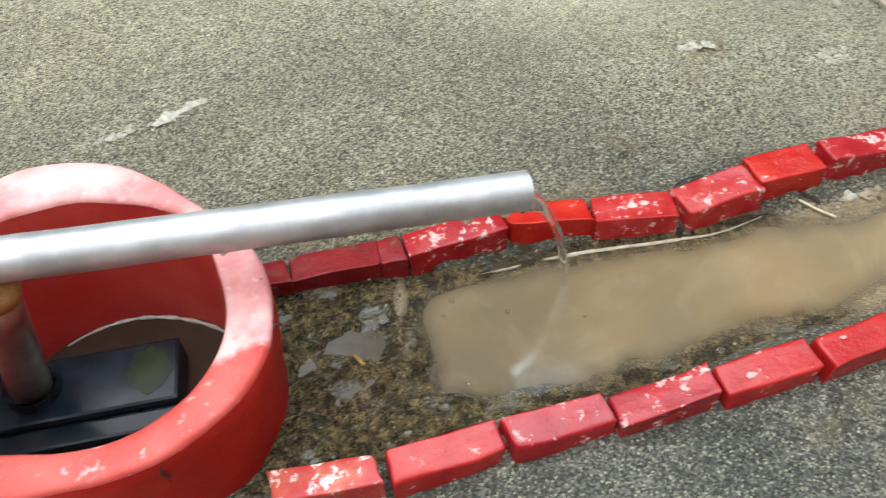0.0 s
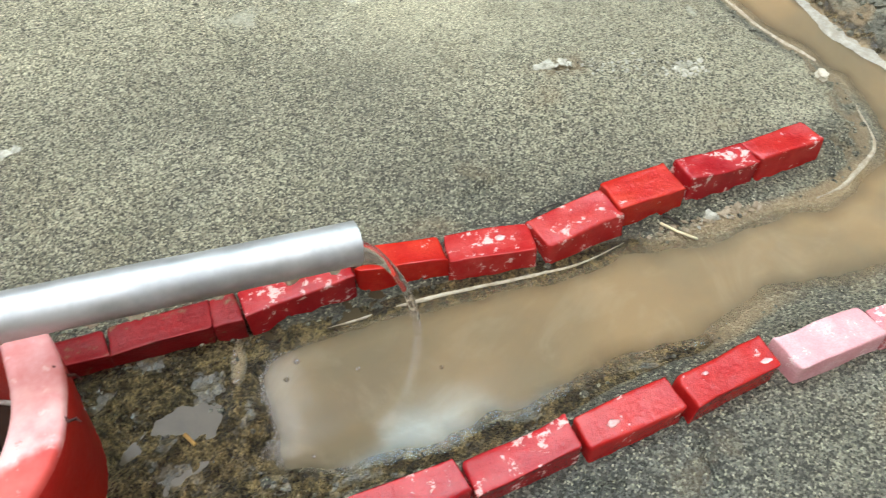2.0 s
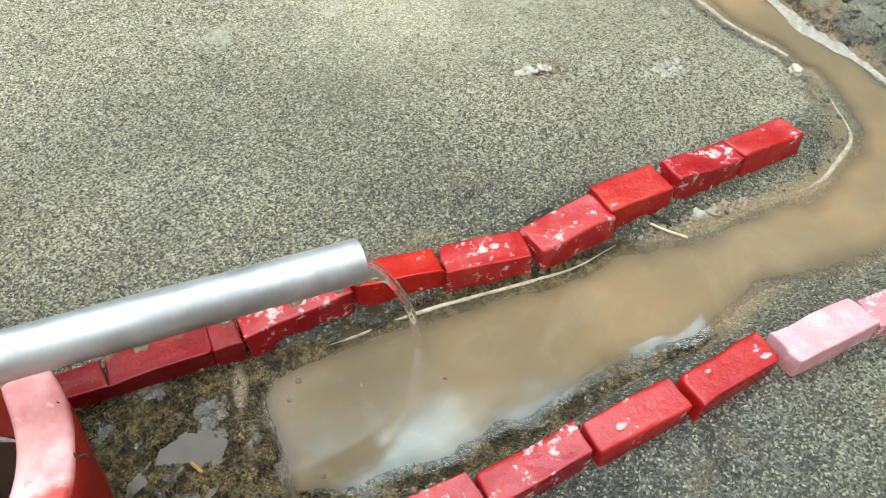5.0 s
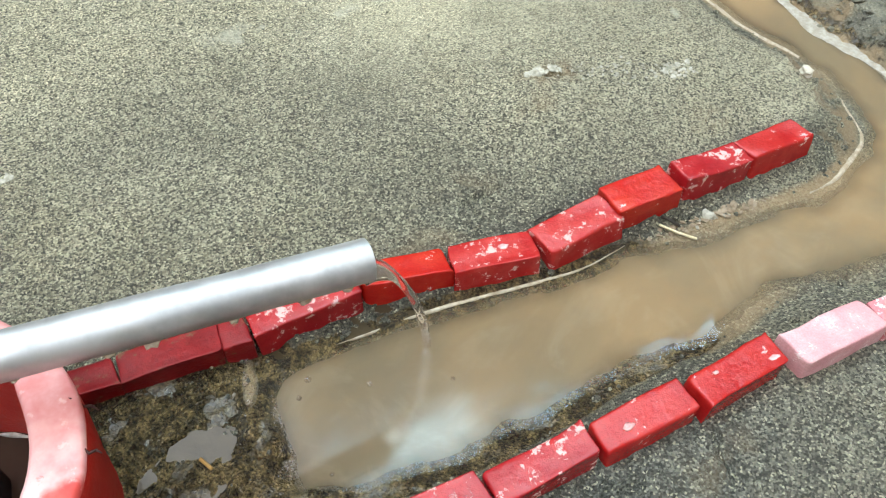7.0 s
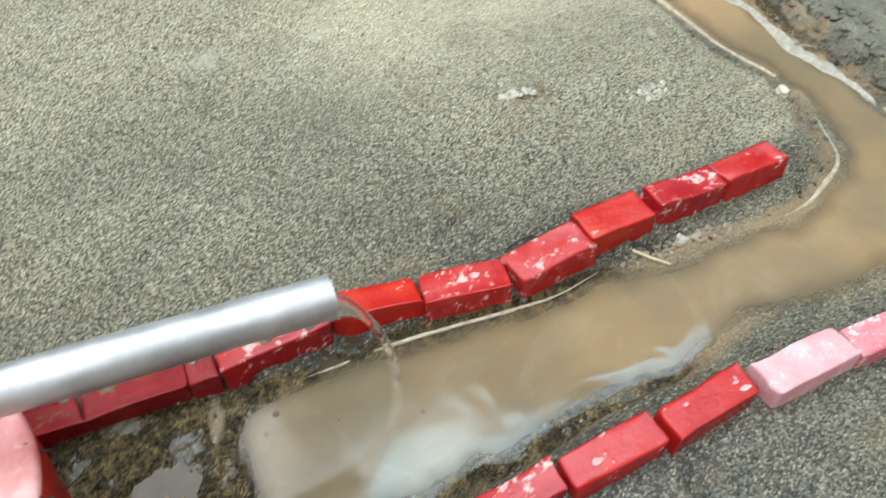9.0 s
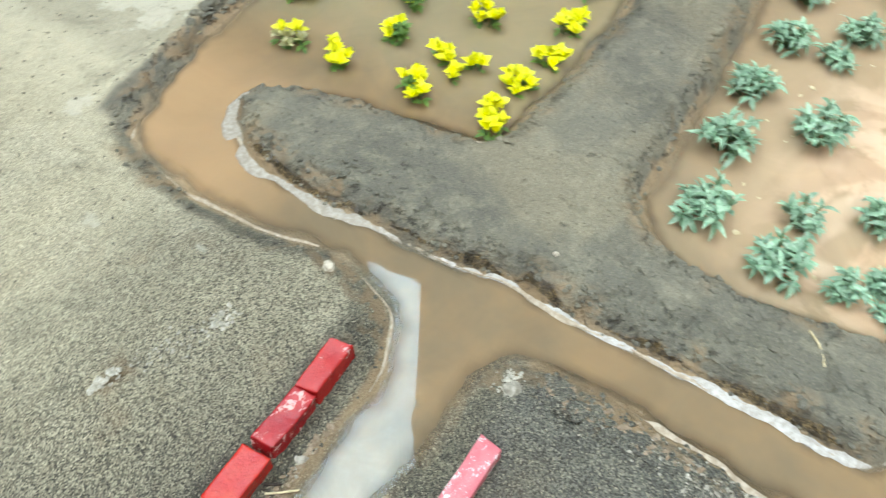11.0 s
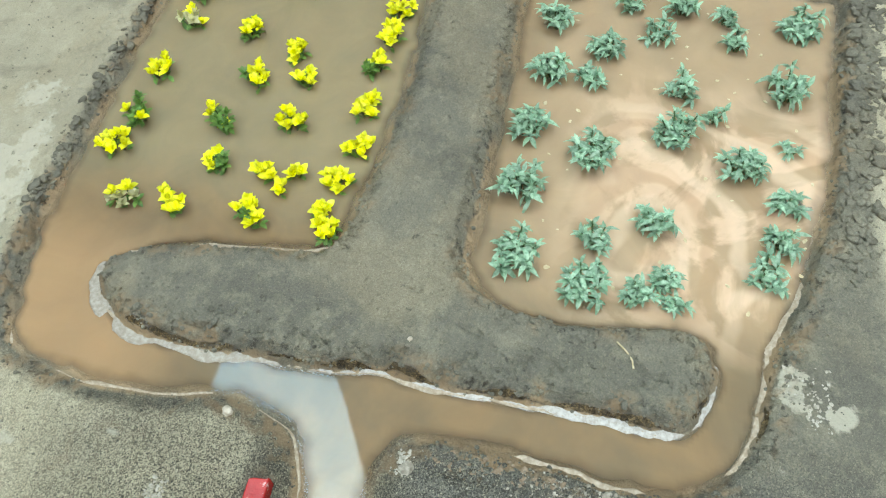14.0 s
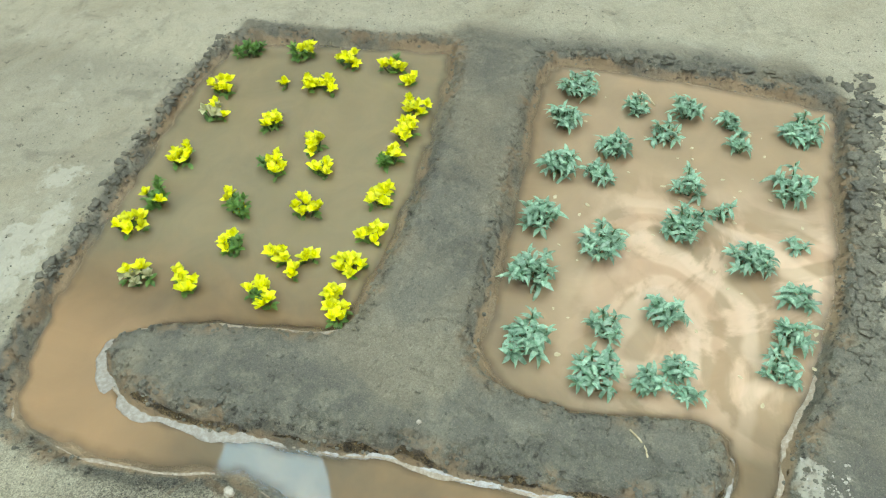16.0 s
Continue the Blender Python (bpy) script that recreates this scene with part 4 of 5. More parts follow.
def delivery_pipe():
    root = base("delivery_pipe", (-0.3985, -0.0085, -0.020), "straight aluminium water pipe over the well rim, with an upright riser", "pipe")
    here = root.location
    bm = bmesh.new()
    q = PIPE_WAY.to_track_quat("Z", "Y")
    far = 0.335
    rings, sides = [], 40
    stations = [(-far + far * k / 40, PIPE_R) for k in range(41)] + [(0.0002, PIPE_R - 0.0002), (0.0002, PIPE_R - 0.0012), (-0.0006, PIPE_R - 0.0014), (-0.06, PIPE_R - 0.0014), (-far + 0.01, PIPE_R - 0.0014)]
    for s, r in stations:
        ring = []
        for a in range(sides):
            t = 2 * math.pi * a / sides
            p = PIPE_TIP + PIPE_WAY * s + q @ Vector((r * math.cos(t), r * math.sin(t), 0))
            p += 0.00036 * noise.noise_vector(p * 34)
            ring.append(bm.verts.new(p - here))
        rings.append(ring)
    for a, c in zip(rings, rings[1:]):
        for s in range(sides):
            bm.faces.new((a[s], a[(s + 1) % sides], c[(s + 1) % sides], c[s]))
    for ring in rings[40:43]:
        for s in range(sides):
            bm.edges.get((ring[s], ring[(s + 1) % sides])).smooth = False
    bm.faces.new(rings[0][::-1])
    pipe = part("tube", bm, ALUMINIUM, root, "dull silver aluminium tube", True)
    bm = bmesh.new()
    top = Vector((0.0345, -0.029, 0.130))
    tube(bm, [top * k for k in (0, 0.3, 0.6, 0.93)], [0.0112, 0.0110, 0.0110, 0.0108], 24)
    riser = part("riser", bm, DULL_STEEL, root, "stained grey upright pipe", True)
    bm = bmesh.new()
    tube(bm, [top * k for k in (0.86, 0.90, 0.94)], [0.0115, 0.0121, 0.0114], 24)
    part("weld_ring", bm, RUST, riser, "rusty weld", True)
    rng = random.Random(5)
    for s, t, size in ((-0.032, -1.9, 0.004), (-0.098, -2.0, 0.0045), (-0.115, -2.05, 0.003), (-0.26, -2.0, 0.002), (-0.05, -1.2, 0.0016), (-0.012, -2.05, 0.0030), (-0.064, -2.1, 0.0026), (-0.150, -2.05, 0.0022)):
        bm = lump(rng, size, 0.55, 2)
        side = q @ Vector((math.cos(t), math.sin(t), 0)) * (PIPE_R + 0.0002)
        bmesh.ops.translate(bm, verts=bm.verts, vec=PIPE_TIP + PIPE_WAY * s + side - here)
        part("mud_speck", bm, CAKED_MUD, pipe, "dried mud speck", True)
    for k in range(16):
        s, t = -0.012 - 0.012 * k + rng.uniform(-0.004, 0.004), rng.uniform(-1.75, -0.55)
        bm = lump(rng, rng.uniform(0.0012, 0.0026), 1.0, 2)
        for v in bm.verts:
            v.co = Vector((v.co.x * 0.8, v.co.z * 1.25, v.co.y * 0.22))
        side = q @ Vector((math.cos(t), math.sin(t), 0))
        bmesh.ops.transform(bm, verts=bm.verts, matrix=Matrix.Translation(PIPE_TIP + PIPE_WAY * s + side * (PIPE_R + 0.0001) - here) @ side.to_track_quat("Z", "Y").to_matrix().to_4x4())
        part("water_drop", bm, POURED, pipe, "clear water drop", True)


delivery_pipe()


def water_stream():
    """Leaves the pipe's mouth as a curved tongue that draws together into a thin falling rope."""
    bm = bmesh.new()
    start, land = PIPE_TIP + Vector((-0.004, 0, -PIPE_R * 0.35)), Vector((STREAM_FOOT[0], STREAM_FOOT[1], WATER_Z - 0.002))
    rings, sides = [], 20
    for k in range(41):
        t = k / 40
        go = 1 - (1 - t) ** 1.7
        p = Vector((start.x + (land.x - start.x) * go, start.y + (land.y - start.y) * go ** 1.1, start.z + (land.z - start.z) * t ** 1.55))
        wide = 0.0026 + 0.0058 * (1 - smooth01(np.array(t / 0.45))) + 0.0003 * math.sin(k * 0.9) * t
        deep = 0.0024 + 0.0026 * (1 - smooth01(np.array(t / 0.40)))
        way = Vector(((land.x - start.x) * (1 - t), (land.y - start.y) * (1 - t), (land.z - start.z) * max(1.55 * t ** 0.55, 0.12))).normalized()
        across = Vector((0, 0, 1)).cross(way).normalized()
        over = way.cross(across)
        rings.append([bm.verts.new(p + across * wide * math.cos(a) + over * (deep * math.sin(a) - 0.35 * wide * math.cos(a) ** 2 * (1 - t) ** 2)) for a in (2 * math.pi * q / sides for q in range(sides))])
    for a, c in zip(rings, rings[1:]):
        for q in range(sides):
            bm.faces.new((a[q], a[(q + 1) % sides], c[(q + 1) % sides], c[q]))
    bm.faces.new(rings[0][::-1])
    bm.faces.new(rings[-1])
    bmesh.ops.recalc_face_normals(bm, faces=bm.faces)
    ob = mesh_object("water_stream", bm, POURED, True)
    return tagged(ob, "clear curved stream of water falling from the pipe", "water")


water_stream()


def bubbles():
    """Bubbles on the silt track and round the place where the stream lands."""
    rng = random.Random(31)
    bm = bmesh.new()
    spots = [(-0.1815 + 0.22 * (y + 0.015) + rng.uniform(-0.004, 0.004), y, rng.uniform(0.0008, 0.0022)) for y in (0.002, -0.003, -0.009, -0.012, -0.016, -0.019, -0.024, -0.030, -0.036)]
    spots += [(-0.124, -0.043, 0.0015), (-0.082, -0.059, 0.0013), (-0.153, -0.026, 0.0020), (-0.161, -0.035, 0.0016), (-0.160, -0.083, 0.0012)]
    for x, y, r in spots:
        z = max(float(ground_height(np.array([x]), np.array([y]))[0][0]), WATER_Z)
        made = bmesh.ops.create_uvsphere(bm, u_segments=12, v_segments=8, radius=r)["verts"]
        for v in made:
            v.co = Vector((x + v.co.x, y + v.co.y, z + max(v.co.z, 0) * 0.7))
    return tagged(mesh_object("bubbles", bm, POURED, True), "clear bubbles on the water and wet silt", "bubble", kind="stuff")


bubbles()


# ---- foam along the shores ----
def foam_ribbon(shores, first, last, wide, mat, label, seed, inner=0.004, full=0.45, broken=False):
    """A flat, uneven, slightly domed ribbon that hugs a stretch of shore."""
    pts = np.array([p for s in shores for p in SHORES[s]])[first:last]
    seg = np.hypot(*np.diff(pts, axis=0).T)
    run = np.concatenate([[0], np.cumsum(seg)])
    s = np.arange(0, run[-1], 0.0025)
    x, y = np.interp(s, run, pts[:, 0]), np.interp(s, run, pts[:, 1])
    kernel = np.ones(9) / 9
    x, y = (np.convolve(np.pad(c, 4, mode="edge"), kernel, "valid") for c in (x, y))
    nx, ny = -np.gradient(y), np.gradient(x)
    size = np.hypot(nx, ny)
    nx, ny = nx / size, ny / size
    side = shore_distance(x + 0.004 * nx, y + 0.004 * ny) < shore_distance(x - 0.004 * nx, y - 0.004 * ny)
    sign = np.where(side, 1, -1)
    width = wide * np.clip(full + 0.95 * fractal(s, s * 0 + seed, 26, 3, seed), 0.05, 1.15) + 0.0008
    reach = s[-1]
    width = width * smooth01(s / 0.03) * smooth01((reach - s) / 0.03)
    here = smooth01((fractal(s, s * 0 + seed, 14, 3, seed + 60) + 0.22) / 0.3) if broken else np.ones_like(s)
    width = width * here
    bm = bmesh.new()
    rows = []
    for u, lift in ((-inner, 0.0), (0.0, 0.0009), (0.35, 0.0013), (0.75, 0.0010), (1.0, -0.0004)):
        off = u * here if u < 0 else u * width
        off = off + np.zeros_like(s)
        px, py = x + sign * nx * off, y + sign * ny * off
        pz = WATER_Z + lift * (0.25 + 0.75 * here) - 0.0006 * (1 - here) + 0.0003 * value_noise(px, py, 400, seed)
        rows.append([bm.verts.new((a, c, e)) for a, c, e in zip(px, py, pz)])
    for a, c in zip(rows, rows[1:]):
        for k in range(len(s) - 1):
            bm.faces.new((a[k], a[k + 1], c[k + 1], c[k]))
    bmesh.ops.recalc_face_normals(bm, faces=bm.faces)
    ob = mesh_object("foam", bm, mat, True)
    return tagged(ob, label, "foam", "foam along the shore", "stuff")


def foam_sheet(table, mat, label, seed, across=(0.302, 0.417), along_x=False):
    """Froth lying against a shore: rows of (place along it, how far it reaches over the water); its edge is lobed."""
    ends = [k[0] for k in table]
    xs, ys = np.arange(*across, 0.0012), np.arange(ends[0], ends[-1], 0.0012)
    if along_x:
        xs, ys = ys, xs
    X, Y = np.meshgrid(xs, ys)
    x, y = X.ravel(), Y.ravel()
    d = shore_distance(x, y)
    reach = np.interp((x if along_x else y) + 0.004 * value_noise(x, y, 60, seed), ends, [k[1] for k in table])
    edge = reach * (1 + 0.36 * fractal(x, y, 48, 2, seed)) + d
    lift = np.clip(edge / 0.003, -1, 1)
    z = WATER_Z - 0.0004 + 0.0016 * lift + 0.0005 * np.abs(fractal(x, y, 260, 2, seed + 5)) * (lift > 0)
    keep = (edge > -0.0012) & (d < 0.005)
    i = np.arange(x.size).reshape(X.shape)
    quads = np.stack([i[:-1, :-1], i[:-1, 1:], i[1:, 1:], i[1:, :-1]], -1).reshape(-1, 4)
    quads = quads[keep[quads].all(1)]
    used, back = np.unique(quads, return_inverse=True)
    me = bpy.data.meshes.new("foam")
    me.from_pydata(np.stack([x, y, z], 1)[used].tolist(), [], back.reshape(-1, 4).tolist())
    me.polygons.foreach_set("use_smooth", [True] * len(me.polygons))
    me.materials.append(mat)
    return tagged(new("foam", me), label, "foam", "foam along the shore", "stuff")


FOAM_LABEL = "white silt foam drifted against the bar"
SCUM_LABEL = "thin cream scum line at the water's edge"
foam_sheet([(-0.424, 0.003), (-0.41, 0.004), (-0.385, 0.006), (-0.37, 0.008), (-0.33, 0.006), (-0.29, 0.008), (-0.25, 0.006), (-0.22, 0.004), (-0.20, 0.0015), (-0.17, 0.004), (-0.12, 0.003), (-0.08, 0.0015), (-0.04, 0.002), (0.0, 0.001)], FOAM, FOAM_LABEL, 3)
foam_sheet([(-0.02, 0.001), (0.03, 0.003), (0.05, 0.004), (0.07, 0.007), (0.09, 0.012), (0.11, 0.010), (0.14, 0.007), (0.165, 0.005), (0.178, 0.009), (0.19, 0.016), (0.2075, 0.020), (0.222, 0.014), (0.230, 0.001), (0.238, 0.001), (0.246, 0.012), (0.256, 0.017), (0.268, 0.010), (0.285, 0.005), (0.30, 0.0005)], DRIFT, "tan-white drift of froth in patches against the bar", 5)
foam_ribbon(("bar_south",), 0, 6, 0.0045, SCUM, SCUM_LABEL, 17)
foam_ribbon(("bar_south",), 5, 12, 0.0040, SCUM, SCUM_LABEL, 15)
foam_ribbon(("cross_south",), 0, 9, 0.004, SCUM, SCUM_LABEL, 7, inner=0.003, broken=True)
foam_sheet([(0.29, 0.0005), (0.32, 0.002), (0.35, 0.003), (0.38, 0.0035), (0.41, 0.002), (0.43, 0.004), (0.45, 0.008), (0.48, 0.007), (0.50, 0.003), (0.52, 0.0045), (0.55, 0.001), (0.58, 0.0005)], SCUM, "cream scum line at the bend of the channel", 8, (-0.54, -0.432), True)
foam_ribbon(("cross_north",), 0, 5, 0.003, SCUM, SCUM_LABEL, 9, inner=0.0009, broken=True)
foam_ribbon(("feeder_north",), 6, 11, 0.0013, SCUM, SCUM_LABEL, 10, inner=0.0004)
foam_ribbon(("feeder_north",), 0, 4, 0.003, SCUM, SCUM_LABEL, 21, inner=0.0015)
foam_ribbon(("cross_north",), 2, 5, 0.003, SCUM, SCUM_LABEL, 22, inner=0.0015)
foam_ribbon(("flower_bed_inner",), 0, 4, 0.003, SCUM, SCUM_LABEL, 12)


# ---- plants ----
def leaf_mesh(name, length, width, bend, cup, mat, point=1.0, blunt=1.0):
    """A pointed leaf along +y from its stalk, folded at the midrib and bent."""
    bm = bmesh.new()
    rows = []
    for k in range(6):
        t = k / 5
        w = width * 0.5 * max(max(math.sin(math.pi * (0.06 + 0.94 * t) ** point), 0.0) ** blunt, 0.02)
        a = bend * t
        y, z = length * t * math.cos(a * 0.6), length * t * math.sin(a * 0.6)
        rows.append([bm.verts.new((-w, y, z + cup * w)), bm.verts.new((0, y, z)), bm.verts.new((w, y, z + cup * w))])
    for a, c in zip(rows, rows[1:]):
        bm.faces.new((a[0], a[1], c[1], c[0]))
        bm.faces.new((a[1], a[2], c[2], c[1]))
    me = bpy.data.meshes.new(name)
    bm.to_mesh(me)
    bm.free()
    me.polygons.foreach_set("use_smooth", [True] * len(me.polygons))
    me.materials.append(mat)
    return me


def leaf(parent, me, place, turn, rise, roll, size):
    ob = new("petal" if "petal" in me.name else "leaf", me)
    ob.parent = parent
    ob.matrix_local = Matrix.LocRotScale(place, Euler((rise, roll, turn), "XYZ"), (size, size, size))
    return ob


PETALS = [leaf_mesh("petal", 0.0125, 0.0082, b, 0.5, YELLOW_LEAF, 1.2, 0.75) for b in (-0.35, 0.25)]
PALE_PETALS = [leaf_mesh("pale_petal", 0.0118, 0.0074, b, 0.45, PALE_LEAF, 1.15, 0.8) for b in (-0.5, 0.1)]
SPRIGS = [leaf_mesh("sprig", 0.0125, 0.0062, b, 0.4, LIME_LEAF, 1.1, 0.85) for b in (-0.7, 0.0)]
BLADES = [leaf_mesh("blade", ln, wd, b, 0.45, GREEN_LEAF, 0.95) for ln, wd, b in ((0.0175, 0.0066, -0.9), (0.0145, 0.0062, -0.2), (0.0215, 0.0058, -1.3), (0.0160, 0.0070, -0.5))]


def flower(x, y, size, mix, k):
    """A clump of yellow flower heads over small green leaves; mix says how much of it is yellow, green or pale."""
    rng = random.Random(700 + k)
    label = {0: "clump of bright yellow flowers standing in muddy water", 1: "clump of yellow flowers among green leaves in water", 2: "mostly green sprig with a few yellow flowers in water", 3: "clump of pale faded and yellow flowers in water"}[mix]
    root = base("flower_clump", (x, y, WATER_Z - 0.004), label, "flower", "yellow flower bed")
    root.scale = (1.03, 1.03, 1.03)
    heads = max(2, round(size * 7.5))
    stretch, lean = rng.uniform(0.75, 1.2), rng.uniform(0, math.pi)
    for h in range(heads):
        a, r = 2.4 * h + rng.uniform(-0.6, 0.6), 0.0175 * size * math.sqrt((h + 0.3) / heads)
        u, w = r * math.cos(a) * stretch, r * math.sin(a) / stretch
        px, py, pz = u * math.cos(lean) - w * math.sin(lean), u * math.sin(lean) + w * math.cos(lean), 0.008 + rng.uniform(0, 0.013) * size
        bm = bmesh.new()
        tube(bm, [(px * 0.3, py * 0.3, -0.004), (px * 0.8, py * 0.8, pz * 0.6), (px, py, pz)], [0.0011, 0.0010, 0.0008], 5, False)
        stem = part("stem", bm, STEM, root)
        share = rng.random()
        kinds = {0: PETALS if share < 0.97 else SPRIGS, 1: PETALS if share < 0.60 else SPRIGS, 2: PETALS if share < 0.30 else SPRIGS, 3: PALE_PETALS if share < 0.60 else PETALS}[mix]
        # an open whorl with an upright heart
        n, turn = rng.randint(5, 6), rng.uniform(0, 6.3)
        for j in range(n):
            leaf(stem, rng.choice(kinds), (px, py, pz), turn + 2 * math.pi * j / n + rng.uniform(-0.25, 0.25), rng.uniform(0.40, 0.95), rng.uniform(-0.25, 0.25), rng.uniform(0.75, 1.15))
        for j in range(3):
            leaf(stem, rng.choice(kinds), (px, py, pz + 0.002), turn + 0.5 + 2.1 * j, rng.uniform(1.0, 1.4), rng.uniform(-0.2, 0.2), rng.uniform(0.75, 1.05))
        for j in range(2 if mix == 0 else 3):
            leaf(stem, rng.choice(SPRIGS), (px * 0.95, py * 0.95, pz * 0.5), rng.uniform(0, 6.3), rng.uniform(-0.05, 0.45), 0, rng.uniform(0.7, 1.05))


def leafy_plant(x, y, size, k):
    """A spreading tuft of blue-green pointed leaves on several short stems."""
    rng = random.Random(300 + k)
    big = size > 0.85
    root = base("leafy_plant", (x, y, WATER_Z - 0.004), "large bushy blue-green leafy plant in muddy water" if big else "small blue-green leafy seedling in muddy water", "plant", "leafy plant bed")
    stems = 4 if size < 0.6 else (9 if size < 0.9 else 15)
    for s in range(stems):
        a, r = 2.4 * s + rng.uniform(-0.4, 0.4), 0.024 * size * math.sqrt((s + 0.1) / stems)
        px, py, pz = r * math.cos(a), r * math.sin(a), rng.uniform(0.012, 0.033) * (0.6 + 0.5 * size)
        bm = bmesh.new()
        tube(bm, [(px * 0.2, py * 0.2, -0.004), (px * 0.7, py * 0.7, pz * 0.6), (px, py, pz)], [0.0013, 0.0011, 0.0008], 5, False)
        stem = part("stem", bm, STEM, root)
        n = rng.randint(9, 10)
        for j in range(n):
            up = rng.uniform(-0.15, 1.0) if j < n - 2 else rng.uniform(0.8, 1.3)
            leaf(stem, rng.choice(BLADES), (px, py, pz * rng.uniform(0.55, 1.0)), 2.4 * j + rng.uniform(-0.4, 0.4), up, rng.uniform(-0.4, 0.4), rng.uniform(0.55, 1.05) * (0.75 + 0.25 * size))


FLOWERS_FAR = [(0.994, 0.338, 1.0, 2), (1.005, 0.250, 1.0, 1), (1.000, 0.171, 0.9, 0), (1.001, 0.093, 0.9, 0), (0.970, 0.062, 0.5, 0), (0.889, 0.340, 1.0, 0), (0.826, 0.326, 0.9, 3), (0.925, 0.211, 0.7, 0), (0.928, 0.182, 0.7, 0), (0.924, 0.251, 0.3, 0), (0.822, 0.232, 1.0, 1), (0.904, 0.036, 1.0, 0), (0.842, 0.035, 1.0, 0), (0.783, 0.042, 0.9, 1), (0.786, 0.152, 0.8, 0), (0.739, 0.129, 0.8, 1), (0.730, 0.195, 1.0, 0), (0.722, 0.327, 0.9, 0)]
FLOWERS_NEAR = [(0.637, 0.324, 1.1, 1), (0.645, 0.214, 1.0, 2), (0.660, 0.120, 1.0, 0), (0.702, 0.031, 1.0, 0), (0.586, 0.334, 1.1, 0), (0.576, 0.192, 0.8, 1), (0.574, 0.125, 0.7, 0), (0.579, 0.091, 0.4, 0), (0.552, 0.102, 0.4, 0), (0.634, 0.025, 0.9, 0), (0.577, 0.036, 0.9, 0), (0.529, 0.040, 0.5, 0), (0.500, 0.027, 0.8, 0), (0.503, 0.123, 1.0, 0), (0.504, 0.283, 0.9, 3), (0.509, 0.222, 0.9, 0)]
for k, row in enumerate(FLOWERS_FAR + FLOWERS_NEAR):
    flower(*row, k)
LEAVES_FAR = [(1.002, -0.201, 1.15), (0.920, -0.189, 0.9), (0.973, -0.289, 0.7), (0.980, -0.363, 0.9), (0.918, -0.332, 0.85), (0.965, -0.424, 0.6), (0.915, -0.435, 0.6), (0.965, -0.524, 1.1), (0.873, -0.263, 0.9), (0.818, -0.193, 1.0), (0.811, -0.247, 0.8), (0.833, -0.502, 1.2), (0.809, -0.366, 0.85), (0.731, -0.364, 1.1), (0.768, -0.410, 0.5)]
LEAVES_NEAR = [(0.712, -0.180, 1.05), (0.673, -0.262, 1.2), (0.689, -0.443, 1.1), (0.731, -0.502, 0.55), (0.610, -0.184, 1.15), (0.641, -0.495, 0.75), (0.581, -0.344, 0.85), (0.545, -0.277, 0.75), (0.510, -0.193, 1.1), (0.582, -0.486, 0.75), (0.531, -0.468, 0.85), (0.484, -0.272, 1.05), (0.482, -0.330, 0.6), (0.504, -0.359, 0.6), (0.479, -0.372, 0.55)]
for k, row in enumerate(LEAVES_FAR + LEAVES_NEAR):
    leafy_plant(*row, k)


# ---- loose stones, straw and clods ----
def height_at(x, y):
    return float(ground_height(np.array([x]), np.array([y]))[0][0])


def stone(x, y, size, mat, label, seed, flat=0.6):
    ob = mesh_object("stone", lump(random.Random(seed), size, flat, 2), mat)
    ob.matrix_world = pose(x, y, max(height_at(x, y), WATER_Z) + size * flat * 0.5, 0, 0, seed * 37)
    return tagged(ob, label, "stone")


stone(0.266, 0.061, 0.0060, WHITE_STONE, "pale cream stone at the channel's edge", 1)
stone(0.376, -0.102, 0.003, WHITE_STONE, "tiny white pebble on the earth bar", 2)
stone(0.245, -0.128, 0.007, STONE, "grey-white lump of mortar on soil", 3)


def straw(points, thick, mat, name, label, category):
    bm = bmesh.new()
    tube(bm, [(x, y, max(height_at(x, y), WATER_Z) + thick + 0.0016) for x, y in points], [thick] * len(points), 6)
    return tagged(mesh_object(name, bm, mat, True), label, category)


straw([(0.412, -0.312), (0.404, -0.322), (0.399, -0.330), (0.386, -0.331)], 0.0011, STRAW, "straw", "bent dry straw lying on the earth bar", "straw")
straw([(1.03, -0.29), (1.015, -0.305), (0.995, -0.315)], 0.0014, STRAW, "twig", "dry twig floating in muddy water", "twig")
straw([(0.655, -0.508), (0.645, -0.516), (0.646, -0.524)], 0.0017, STONE, "wood_chip", "curled pale chip at the bed's edge", "chip")
straw([(-0.2165, -0.049), (-0.214, -0.054), (-0.2125, -0.057)], 0.0010, DRY_LEAF, "dry_leaf_scrap", "orange scrap of dry leaf in mud", "leaf scrap")


straw([(0.0085, 0.0140), (0.017, 0.0152), (0.027, 0.0156)], 0.0006, DARK_TWIG, "twig", "thin dark twig lying behind the kerb", "twig")
straw([(0.0850, -0.0125), (0.089, -0.0165), (0.0925, -0.0225)], 0.0010, DARK_TWIG, "twig", "short dark twig beside the kerb", "twig")
straw([(0.0810, -0.0165), (0.088, -0.0250), (0.0965, -0.0350)], 0.0009, STRAW, "straw", "pale straw at the water's edge", "straw")


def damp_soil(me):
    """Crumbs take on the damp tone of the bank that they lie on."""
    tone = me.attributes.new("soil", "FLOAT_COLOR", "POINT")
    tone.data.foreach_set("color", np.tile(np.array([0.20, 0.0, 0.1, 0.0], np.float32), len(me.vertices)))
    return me


